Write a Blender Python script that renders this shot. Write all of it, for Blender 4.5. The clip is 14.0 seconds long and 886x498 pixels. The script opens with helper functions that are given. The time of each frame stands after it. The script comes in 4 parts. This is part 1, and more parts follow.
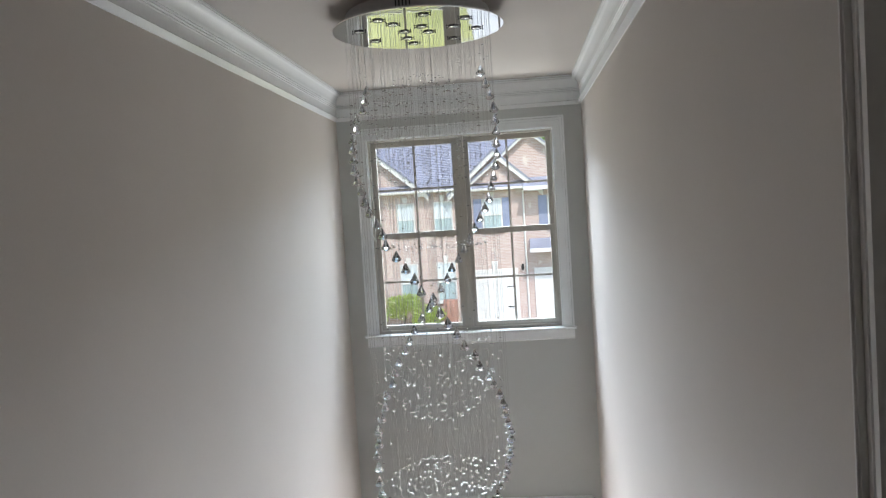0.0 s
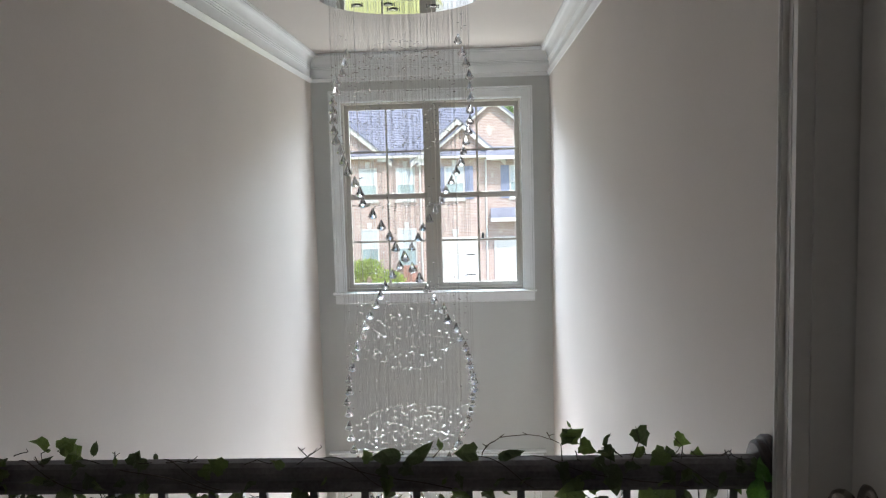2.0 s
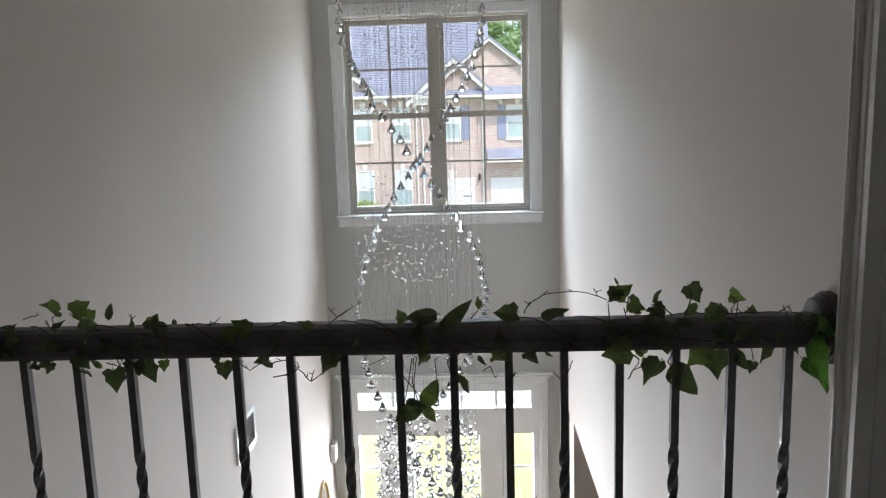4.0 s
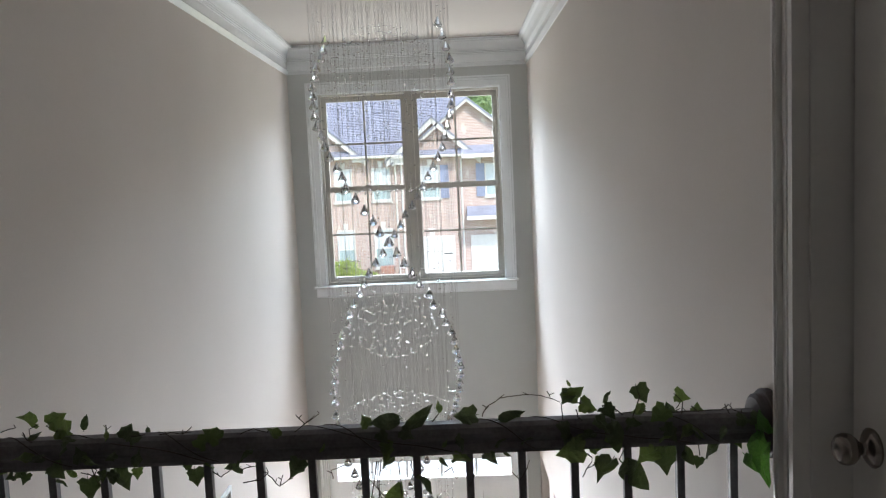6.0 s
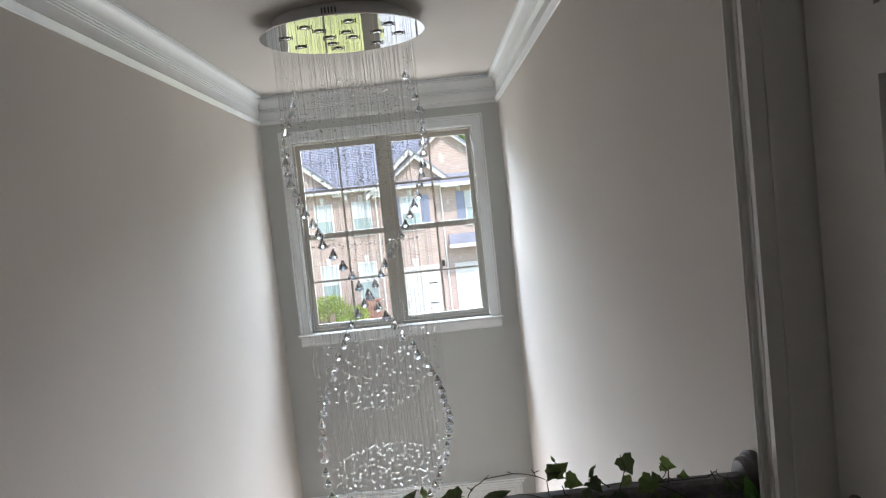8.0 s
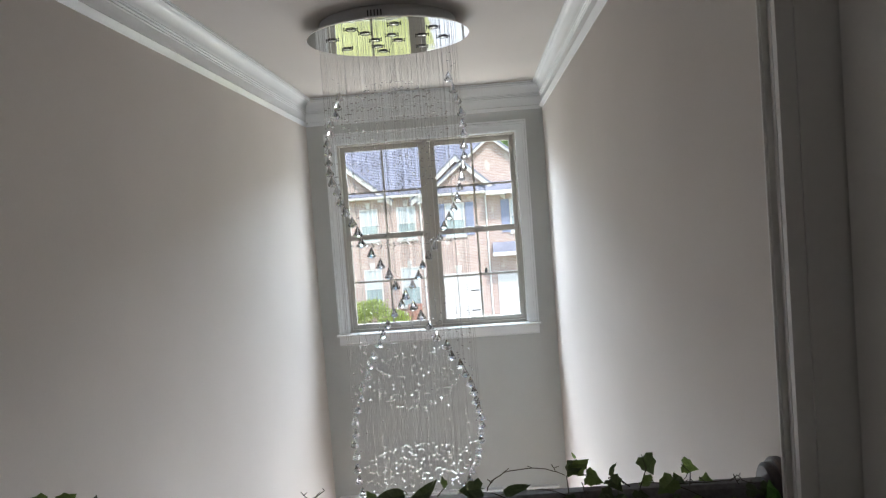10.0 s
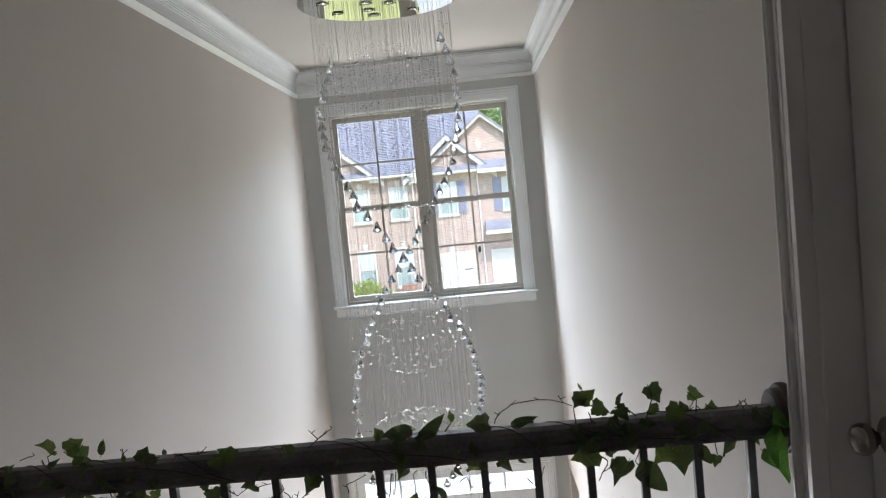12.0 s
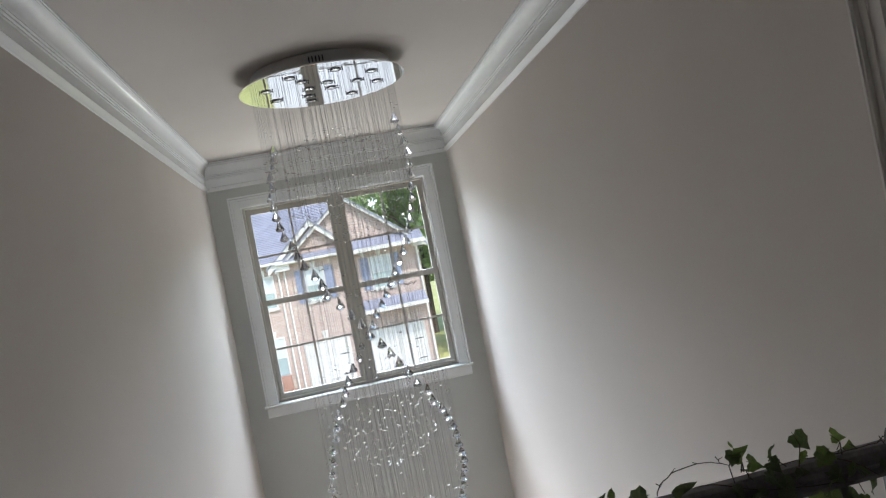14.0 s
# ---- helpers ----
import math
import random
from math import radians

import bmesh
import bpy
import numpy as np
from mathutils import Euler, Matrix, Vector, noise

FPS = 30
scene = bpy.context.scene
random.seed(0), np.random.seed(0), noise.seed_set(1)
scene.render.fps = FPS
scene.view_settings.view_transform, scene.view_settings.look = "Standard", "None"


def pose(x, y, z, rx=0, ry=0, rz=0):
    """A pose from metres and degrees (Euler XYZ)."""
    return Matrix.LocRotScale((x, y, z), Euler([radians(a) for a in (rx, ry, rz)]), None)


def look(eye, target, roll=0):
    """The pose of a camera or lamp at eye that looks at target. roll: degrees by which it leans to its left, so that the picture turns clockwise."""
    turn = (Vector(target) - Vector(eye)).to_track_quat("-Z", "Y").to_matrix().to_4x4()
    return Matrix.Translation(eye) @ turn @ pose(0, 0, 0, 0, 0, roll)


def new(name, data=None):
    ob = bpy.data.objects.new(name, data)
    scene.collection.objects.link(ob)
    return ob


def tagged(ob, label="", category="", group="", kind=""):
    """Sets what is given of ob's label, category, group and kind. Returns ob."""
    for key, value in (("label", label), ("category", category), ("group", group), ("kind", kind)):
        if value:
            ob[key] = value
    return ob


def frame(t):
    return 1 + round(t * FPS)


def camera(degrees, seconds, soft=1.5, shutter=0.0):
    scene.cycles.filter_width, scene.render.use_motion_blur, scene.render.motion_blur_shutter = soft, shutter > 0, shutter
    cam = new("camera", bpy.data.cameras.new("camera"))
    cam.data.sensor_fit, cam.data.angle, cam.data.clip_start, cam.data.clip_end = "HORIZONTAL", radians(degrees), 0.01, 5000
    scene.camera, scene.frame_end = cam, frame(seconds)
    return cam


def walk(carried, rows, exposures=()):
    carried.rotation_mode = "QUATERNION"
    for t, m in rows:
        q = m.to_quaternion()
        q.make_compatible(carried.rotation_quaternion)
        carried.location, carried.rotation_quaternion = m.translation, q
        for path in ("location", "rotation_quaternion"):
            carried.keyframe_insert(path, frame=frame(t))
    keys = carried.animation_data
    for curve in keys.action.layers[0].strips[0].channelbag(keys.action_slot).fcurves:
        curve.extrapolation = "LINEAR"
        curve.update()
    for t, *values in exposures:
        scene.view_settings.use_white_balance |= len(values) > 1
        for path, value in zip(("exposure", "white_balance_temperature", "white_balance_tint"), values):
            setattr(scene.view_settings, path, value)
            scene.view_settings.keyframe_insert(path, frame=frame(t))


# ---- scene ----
cam = camera(60.2, 14.0, soft=1.2)
PATH = [
    (0, (-0.002, 0.412, 1.498), (-0.195, 2.4, 1.406), -3.6),
    (0.5, (-0.06, 0.311, 1.492), (-0.26, 2.297, 1.375), -4.4),
    (1, (-0.042, 0.209, 1.493), (-0.255, 2.194, 1.359), -4.3),
    (1.5, (-0.042, 0.189, 1.489), (-0.204, 2.177, 1.344), -3.3),
    (2, (-0.05, 0.2, 1.471), (-0.141, 2.189, 1.29), -1.5),
    (2.5, (-0.054, 0.238, 1.456), (-0.145, 2.224, 1.239), -1.9),
    (3, (-0.068, 0.314, 1.404), (-0.14, 2.299, 1.171), -3.1),
    (3.5, (-0.119, 0.332, 1.312), (-0.189, 2.311, 1.033), -2.6),
    (3.7, (-0.143, 0.317, 1.274), (-0.23, 2.289, 0.951), -1.9),
    (5.8, (-0.118, 0.208, 1.347), (-0.148, 2.194, 1.111), -1.6),
    (6, (-0.092, 0.209, 1.39), (-0.121, 2.201, 1.209), -2.6),
    (6.5, (-0.076, 0.215, 1.461), (-0.079, 2.212, 1.353), -5.7),
    (7, (-0.083, 0.211, 1.47), (-0.099, 2.209, 1.382), -6.4),
    (7.5, (-0.085, 0.231, 1.481), (-0.102, 2.229, 1.393), -6.1),
    (8, (-0.061, 0.227, 1.495), (-0.044, 2.223, 1.381), -5.9),
    (8.5, (-0.059, 0.211, 1.499), (-0.044, 2.206, 1.365), -5.8),
    (9, (-0.046, 0.204, 1.508), (-0.084, 2.2, 1.379), -5.9),
    (9.2, (-0.037, 0.203, 1.503), (-0.104, 2.198, 1.388), -5.4),
    (11.3, (-0.029, 0.203, 1.374), (-0.12, 2.199, 1.299), -3.5),
    (11.5, (-0.036, 0.206, 1.363), (-0.127, 2.201, 1.247), -3.5),
    (12, (-0.058, 0.204, 1.373), (-0.139, 2.198, 1.239), -5.6),
    (12.5, (-0.2, 0.272, 1.388), (-0.256, 2.27, 1.305), -7.2),
    (13, (-0.354, 0.306, 1.411), (-0.404, 2.305, 1.422), -7.9),
    (13.5, (-0.48, 0.317, 1.427), (-0.337, 2.312, 1.463), -10.0),
    (14, (-0.585, 0.302, 1.444), (-0.274, 2.278, 1.462), -11.1),
]
walk(cam, [(t, look(eye, target, roll)) for t, eye, target, roll in PATH],
     [(0.0, 1.51), (1.0, 1.69), (2.5, 1.75), (3.7, 1.63), (6.0, 1.75), (6.5, 1.74), (9.0, 1.72), (11.5, 1.75), (12.5, 1.69), (13.0, 1.64), (14.0, 1.52)])

# ---- world, sun and daylight ----
world = bpy.data.worlds.new("sky")
scene.world = world
world.use_nodes = True
wn = world.node_tree
sky = wn.nodes.new("ShaderNodeTexSky")
sky.sky_type, sky.sun_disc = "NISHITA", False
sky.sun_elevation, sky.sun_rotation = radians(52), radians(155)
wn.links.new(sky.outputs[0], wn.nodes["Background"].inputs[0])
wn.nodes["Background"].inputs[1].default_value = 0.15

sun = new("sun", bpy.data.lights.new("sun", "SUN"))
sun.data.energy, sun.data.angle, sun.data.color = 1.5, radians(0.6), (1.0, 0.96, 0.9)
sun.matrix_world = look((6, -14, 20), (0, 0, 0))


def daylight(name, watts, m, width, height, colour):
    lamp = new(name, bpy.data.lights.new(name, "AREA"))
    lamp.data.shape, lamp.data.size, lamp.data.size_y = "RECTANGLE", width, height
    lamp.data.energy, lamp.data.color = watts, colour
    lamp.matrix_world = m
    return lamp


daylight("sky_daylight", 775, look((-0.75, 9.7, 4.2), (-0.41, 6.3, 1.2)), 5.0, 3.5, (0.75, 0.865, 1.0))
daylight("ground_daylight", 44, look((-0.41, 7.5, -0.4), (-0.41, 5.0, 2.2)), 2.4, 1.4, (1.0, 0.98, 0.93))
daylight("door_daylight", 91, look((-0.383, 6.57, -2.2), (-0.383, 4.0, -2.2)), 1.5, 1.7, (0.92, 0.94, 1.0))

# ---- materials ----


def mat(name, base, rough=0.6, metal=0.0, vary=0.06, scale=6.0, fine=90.0, bump=0.1, trans=0.0, ior=1.5, tint=None, per_object=0.0):
    """A painted, wooden, metal or glass surface with two scales of variation."""
    m = bpy.data.materials.new(name)
    m.use_nodes = True
    n, l = m.node_tree.nodes, m.node_tree.links
    b = n["Principled BSDF"]
    b.inputs["Roughness"].default_value, b.inputs["Metallic"].default_value = rough, metal
    b.inputs["IOR"].default_value, b.inputs["Transmission Weight"].default_value = ior, trans
    b.inputs["Base Color"].default_value = (*base, 1)
    if vary or bump:
        co = n.new("ShaderNodeTexCoord")
        big, small = n.new("ShaderNodeTexNoise"), n.new("ShaderNodeTexNoise")
        big.inputs["Scale"].default_value, small.inputs["Scale"].default_value = scale, fine
        big.inputs["Detail"].default_value = 5
        for t in (big, small):
            l.new(co.outputs["Object"], t.inputs["Vector"])
        both = n.new("ShaderNodeMath")
        both.operation = "MULTIPLY_ADD"
        both.inputs[1].default_value = 0.35
        l.new(small.outputs[0], both.inputs[0])
        l.new(big.outputs[0], both.inputs[2])
        ramp = n.new("ShaderNodeValToRGB")
        lo = tint or tuple(c * (1 - vary * 1.6) for c in base)
        hi = tuple(min(1, c * (1 + vary)) for c in base)
        ramp.color_ramp.elements[0].position, ramp.color_ramp.elements[1].position = 0.45, 0.95
        ramp.color_ramp.elements[0].color, ramp.color_ramp.elements[1].color = (*lo, 1), (*hi, 1)
        l.new(both.outputs[0], ramp.inputs[0])
        out = ramp.outputs[0]
        if per_object:
            info, hsv, rng = n.new("ShaderNodeObjectInfo"), n.new("ShaderNodeHueSaturation"), n.new("ShaderNodeMapRange")
            rng.inputs["To Min"].default_value, rng.inputs["To Max"].default_value = 1 - per_object, 1 + per_object
            l.new(info.outputs["Random"], rng.inputs["Value"])
            l.new(rng.outputs[0], hsv.inputs["Value"])
            l.new(out, hsv.inputs["Color"])
            out = hsv.outputs[0]
        l.new(out, b.inputs["Base Color"])
        if bump:
            bp = n.new("ShaderNodeBump")
            bp.inputs["Strength"].default_value, bp.inputs["Distance"].default_value = bump, 0.002
            l.new(small.outputs[0], bp.inputs["Height"])
            l.new(bp.outputs[0], b.inputs["Normal"])
    return m


def leaf_mat(name, base, see_through=0.3):
    m = mat(name, base, 0.45, vary=0.35, scale=25, fine=160, bump=0.25, per_object=0.3)
    n, l = m.node_tree.nodes, m.node_tree.links
    tr, mix = n.new("ShaderNodeBsdfTranslucent"), n.new("ShaderNodeMixShader")
    tr.inputs[0].default_value = (base[0] * 2.2, base[1] * 2.4, base[2] * 1.2, 1)
    mix.inputs[0].default_value = see_through
    l.new(n["Principled BSDF"].outputs[0], mix.inputs[1])
    l.new(tr.outputs[0], mix.inputs[2])
    l.new(mix.outputs[0], n["Material Output"].inputs[0])
    return m


def pane_mat(name):
    m = bpy.data.materials.new(name)
    m.use_nodes = True
    n, l = m.node_tree.nodes, m.node_tree.links
    n.remove(n["Principled BSDF"])
    tr, gl, fr, mix = (n.new("ShaderNodeBsdfTransparent"), n.new("ShaderNodeBsdfGlossy"), n.new("ShaderNodeFresnel"), n.new("ShaderNodeMixShader"))
    tr.inputs[0].default_value, gl.inputs["Roughness"].default_value = (0.97, 0.985, 0.98, 1), 0.02
    fr.inputs[0].default_value = 1.45
    l.new(fr.outputs[0], mix.inputs[0])
    l.new(tr.outputs[0], mix.inputs[1])
    l.new(gl.outputs[0], mix.inputs[2])
    l.new(mix.outputs[0], n["Material Output"].inputs[0])
    return m


def brick_mat(name, a, b, mortar):
    m = bpy.data.materials.new(name)
    m.use_nodes = True
    n, l = m.node_tree.nodes, m.node_tree.links
    co, br, mp = n.new("ShaderNodeTexCoord"), n.new("ShaderNodeTexBrick"), n.new("ShaderNodeMapping")
    mp.inputs["Rotation"].default_value = (radians(-90), 0, 0)
    l.new(co.outputs["Object"], mp.inputs[0])
    l.new(mp.outputs[0], br.inputs["Vector"])
    br.inputs["Color1"].default_value, br.inputs["Color2"].default_value = (*a, 1), (*b, 1)
    br.inputs["Mortar"].default_value = (*mortar, 1)
    br.inputs["Scale"].default_value = 1.0
    br.inputs["Brick Width"].default_value, br.inputs["Row Height"].default_value = 0.22, 0.075
    br.inputs["Mortar Size"].default_value = 0.009
    br.inputs["Bias"].default_value = -0.1
    no, mix = n.new("ShaderNodeTexNoise"), n.new("ShaderNodeMix")
    no.inputs["Scale"].default_value, no.inputs["Detail"].default_value = 2.2, 6
    l.new(co.outputs["Object"], no.inputs["Vector"])
    rp = n.new("ShaderNodeValToRGB")
    rp.color_ramp.elements[0].position, rp.color_ramp.elements[1].position = 0.6, 0.68
    l.new(no.outputs[0], rp.inputs[0])
    mix.data_type = "RGBA"
    l.new(rp.outputs[0], mix.inputs["Factor"])
    l.new(br.outputs[0], mix.inputs["A"])
    mix.inputs["B"].default_value = (0.52, 0.45, 0.40, 1)
    l.new(mix.outputs["Result"], n["Principled BSDF"].inputs["Base Color"])
    n["Principled BSDF"].inputs["Roughness"].default_value = 0.9
    return m


WALL = mat("greige_wall_paint", (0.605, 0.560, 0.518), 0.75, vary=0.03, scale=1.2, fine=140, bump=0.06)
# green-grey cast of the window bounce on the end wall, put into its colour
ENDWALL = mat("end_wall_paint_light_cast", (0.59, 0.612, 0.600), 0.75, vary=0.03, scale=1.2, fine=140, bump=0.06)
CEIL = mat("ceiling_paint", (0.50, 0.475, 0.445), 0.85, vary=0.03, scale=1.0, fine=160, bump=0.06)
TRIM = mat("white_trim_paint", (0.885, 0.915, 0.925), 0.14, vary=0.03, scale=3, fine=60, bump=0.03)
DOORW = mat("white_door_paint", (0.72, 0.70, 0.67), 0.38, vary=0.03, scale=3, fine=70, bump=0.04)
FRAME = mat("tan_vinyl", (0.46, 0.44, 0.39), 0.45, vary=0.03, scale=4, fine=80, bump=0.03)
DARKWOOD = mat("dark_stained_wood", (0.145, 0.132, 0.140), 0.50, vary=0.4, scale=9, fine=120, bump=0.15)
ROSETTE = mat("dark_red_brown_wood", (0.050, 0.034, 0.032), 0.55, vary=0.3, scale=14, fine=120, bump=0.1)
IRON = mat("black_iron", (0.14, 0.137, 0.147), 0.5, metal=0.3, vary=0.2, scale=20, fine=200, bump=0.2)
CHROME = mat("polished_chrome", (0.86, 0.86, 0.85), 0.025, metal=1.0, vary=0.01, scale=7, fine=13, bump=0.14)
CANOPY = mat("grey_canopy_metal", (0.50, 0.49, 0.48), 0.45, metal=0.1, vary=0.05, scale=8, fine=80, bump=0.03)
BLACK = mat("black_slot", (0.01, 0.01, 0.01), 0.6, vary=0, bump=0)
BRONZE = mat("brushed_nickel", (0.27, 0.245, 0.225), 0.24, metal=1.0, vary=0.08, scale=15, fine=150, bump=0.05)
BEAD = mat("small_crystal_bead", (0.80, 0.81, 0.83), 0.0, vary=0, bump=0, trans=1.0, ior=1.52)
CRYSTAL = mat("clear_crystal", (0.70, 0.71, 0.73), 0.03, vary=0, bump=0, trans=1.0, ior=1.52)
WIRE = mat("steel_wire", (0.47, 0.47, 0.47), 0.35, metal=0.8, vary=0, bump=0)
PANE = pane_mat("window_glass")
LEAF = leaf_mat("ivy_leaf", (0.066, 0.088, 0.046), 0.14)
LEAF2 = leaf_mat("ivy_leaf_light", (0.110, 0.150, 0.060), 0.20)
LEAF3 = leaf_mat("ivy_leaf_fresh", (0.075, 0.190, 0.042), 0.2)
STEM = mat("brown_vine", (0.055, 0.042, 0.03), 0.7, vary=0.3, scale=40, fine=200, bump=0.3)
FLOORW = mat("oak_floor", (0.34, 0.23, 0.15), 0.35, vary=0.25, scale=4, fine=60, bump=0.08)
CARPET = mat("beige_carpet", (0.56, 0.51, 0.45), 0.95, vary=0.1, scale=8, fine=300, bump=0.5)
BRICK = brick_mat("red_brick", (0.375, 0.255, 0.225), (0.45, 0.345, 0.305), (0.50, 0.45, 0.42))
SLATE = mat("blue_grey_shingle", (0.24, 0.245, 0.30), 0.85, vary=0.15, scale=1.5, fine=9, bump=0.3)
SHUTTER = mat("navy_shutter", (0.24, 0.26, 0.36), 0.5, vary=0.1, scale=4, fine=30, bump=0.05)
EXTW = mat("white_exterior_paint", (0.60, 0.58, 0.56), 0.5, vary=0.04, scale=2, fine=30, bump=0.05)
FARGLASS = mat("far_window_glass", (0.33, 0.40, 0.41), 0.08, vary=0.1, scale=1.0, fine=4, bump=0)
BLIND = mat("white_blind", (0.52, 0.55, 0.57), 0.6, vary=0.05, scale=2, fine=20, bump=0.05)
GRASS = mat("sunlit_grass", (0.40, 0.39, 0.17), 0.95, vary=0.3, scale=0.25, fine=12, bump=0.6, tint=(0.27, 0.28, 0.09))
CONCRETE = mat("pale_concrete", (0.52, 0.51, 0.485), 0.85, vary=0.1, scale=0.6, fine=25, bump=0.2)
ASPHALT = mat("asphalt", (0.06, 0.06, 0.062), 0.9, vary=0.2, scale=0.8, fine=40, bump=0.4)
BUSH = leaf_mat("shrub_leaf", (0.34, 0.40, 0.14))
TREE = leaf_mat("tree_leaf", (0.25, 0.32, 0.17))
REDFLOWER = mat("red_mulch", (0.30, 0.07, 0.04), 0.9, vary=0.4, scale=3, fine=30, bump=0.4)
TERRACOTTA = mat("faded_terracotta", (0.36, 0.20, 0.16), 0.9, vary=0.2, scale=3, fine=30, bump=0.3)
BARK = mat("bark", (0.08, 0.06, 0.045), 0.9, vary=0.3, scale=4, fine=30, bump=0.5)
GOLD = mat("gold_frame", (0.55, 0.40, 0.18), 0.3, metal=0.9, vary=0.1, scale=10, fine=90, bump=0.1)
MIRROR = mat("mirror_glass", (0.85, 0.87, 0.86), 0.01, metal=1.0, vary=0, bump=0)
PAMPAS = mat("dried_pampas", (0.38, 0.24, 0.16), 0.95, vary=0.2, scale=20, fine=150, bump=0.3)
CERAMIC = mat("white_ceramic", (0.6, 0.58, 0.55), 0.3, vary=0.05, scale=8, fine=60, bump=0.05)
VENT = mat("vent_grey", (0.22, 0.22, 0.22), 0.6, vary=0.1, scale=8, fine=60, bump=0.05)

# ---- building helpers ----


def box(bm, x0, x1, y0, y1, z0, z1):
    v = [bm.verts.new((x, y, z)) for z in (z0, z1) for y in (y0, y1) for x in (x0, x1)]
    for f in ((0, 2, 3, 1), (4, 5, 7, 6), (0, 1, 5, 4), (2, 6, 7, 3), (0, 4, 6, 2), (1, 3, 7, 5)):
        bm.faces.new([v[i] for i in f])
    return v


def prism(bm, pts, axis, a, b):
    """A flat outline drawn out between a and b along an axis; pts are the other two coordinates in order."""
    def at(p, c):
        q = list(p)
        q.insert("xyz".index(axis), c)
        return bm.verts.new(q)
    lo, hi = [at(p, a) for p in pts], [at(p, b) for p in pts]
    bm.faces.new(lo), bm.faces.new(hi[::-1])
    for i in range(len(pts)):
        j = (i + 1) % len(pts)
        bm.faces.new((lo[j], lo[i], hi[i], hi[j]))


def lathe(bm, prof, n, m=Matrix()):
    """A turned form round z from (radius, height) pairs."""
    rings = []
    for r, z in prof:
        if r < 1e-6:
            rings.append([bm.verts.new(m @ Vector((0, 0, z)))])
        else:
            rings.append([bm.verts.new(m @ Vector((r * math.cos(2 * math.pi * i / n), r * math.sin(2 * math.pi * i / n), z))) for i in range(n)])
    for a, b in zip(rings, rings[1:]):
        for i in range(n):
            j = (i + 1) % n
            if len(a) == 1 and len(b) > 1:
                bm.faces.new((a[0], b[j], b[i]))
            elif len(b) == 1 and len(a) > 1:
                bm.faces.new((a[i], a[j], b[0]))
            elif len(a) > 1:
                bm.faces.new((a[i], a[j], b[j], b[i]))


def tube(bm, pts, r0, r1=None, n=5):
    r1 = r0 if r1 is None else r1
    pts = [Vector(p) for p in pts]
    rings = []
    for i, p in enumerate(pts):
        d = (pts[min(i + 1, len(pts) - 1)] - pts[max(i - 1, 0)]).normalized()
        q = d.to_track_quat("Z", "Y")
        r = r0 + (r1 - r0) * i / max(1, len(pts) - 1)
        rings.append([bm.verts.new(p + q @ Vector((r * math.cos(2 * math.pi * k / n), r * math.sin(2 * math.pi * k / n), 0))) for k in range(n)])
    for a, b in zip(rings, rings[1:]):
        for k in range(n):
            bm.faces.new((a[k], a[(k + 1) % n], b[(k + 1) % n], b[k]))
    bm.faces.new(rings[0][::-1]), bm.faces.new(rings[-1])


def done(name, bm, material, smooth=False, bevel=0.0):
    if bevel:
        bmesh.ops.bevel(bm, geom=bm.edges[:], offset=bevel, segments=2, profile=0.7, affect="EDGES")
    bmesh.ops.recalc_face_normals(bm, faces=bm.faces)
    me = bpy.data.meshes.new(name)
    bm.to_mesh(me)
    bm.free()
    me.materials.append(material)
    if smooth:
        me.polygons.foreach_set("use_smooth", [True] * len(me.polygons))
    return me


def part(name, bm, material, parent=None, label="", smooth=False, bevel=0.0, kind=""):
    ob = new(name, done(name, bm, material, smooth, bevel))
    ob.parent = parent
    return tagged(ob, label, kind=kind)


def piece(name, me, parent, m, label=""):
    ob = new(name, me)
    ob.parent = parent
    ob.matrix_basis = m
    return tagged(ob, label)


def slab(name, material, parent, *dims, bevel=0.0, label=""):
    bm = bmesh.new()
    box(bm, *dims)
    return part(name, bm, material, parent, label, bevel=bevel)


def thing(name, label, category, at=(0, 0, 0), group="", kind=""):
    ob = tagged(new(name), label, category, group, kind)
    ob.empty_display_size = 0.1
    ob.location = at
    return ob


def setting(name, bm, material, label, category, bevel=0.0, smooth=False):
    return tagged(part(name, bm, material, None, "", smooth, bevel), label, category, kind="structure")


def panel_wall(bm, axis, a, b, lo, hi, z0, z1, holes):
    """A wall between a and b across its thickness, from lo to hi along, with rectangular holes (l0, l1, h0, h1)."""
    ls = sorted({lo, hi, *[h[0] for h in holes], *[h[1] for h in holes]})
    zs = sorted({z0, z1, *[h[2] for h in holes], *[h[3] for h in holes]})
    for l0, l1 in zip(ls, ls[1:]):
        for h0, h1 in zip(zs, zs[1:]):
            lm, hm = (l0 + l1) / 2, (h0 + h1) / 2
            if any(h[0] < lm < h[1] and h[2] < hm < h[3] for h in holes):
                continue
            box(bm, *((a, b, l0, l1) if axis == "x" else (l0, l1, a, b)), h0, h1)
    bmesh.ops.remove_doubles(bm, verts=bm.verts, dist=0.0005)
    bm.verts.index_update()
    seen = {}
    for f in bm.faces:
        seen.setdefault(tuple(sorted(v.index for v in f.verts)), []).append(f)
    bmesh.ops.delete(bm, geom=[f for s in seen.values() if len(s) > 1 for f in s], context="FACES")


def wall(name, axis, a, b, lo, hi, z0, z1, holes, label, paint=None):
    bm = bmesh.new()
    panel_wall(bm, axis, a, b, lo, hi, z0, z1, holes)
    return setting(name, bm, paint or WALL, label, "wall")


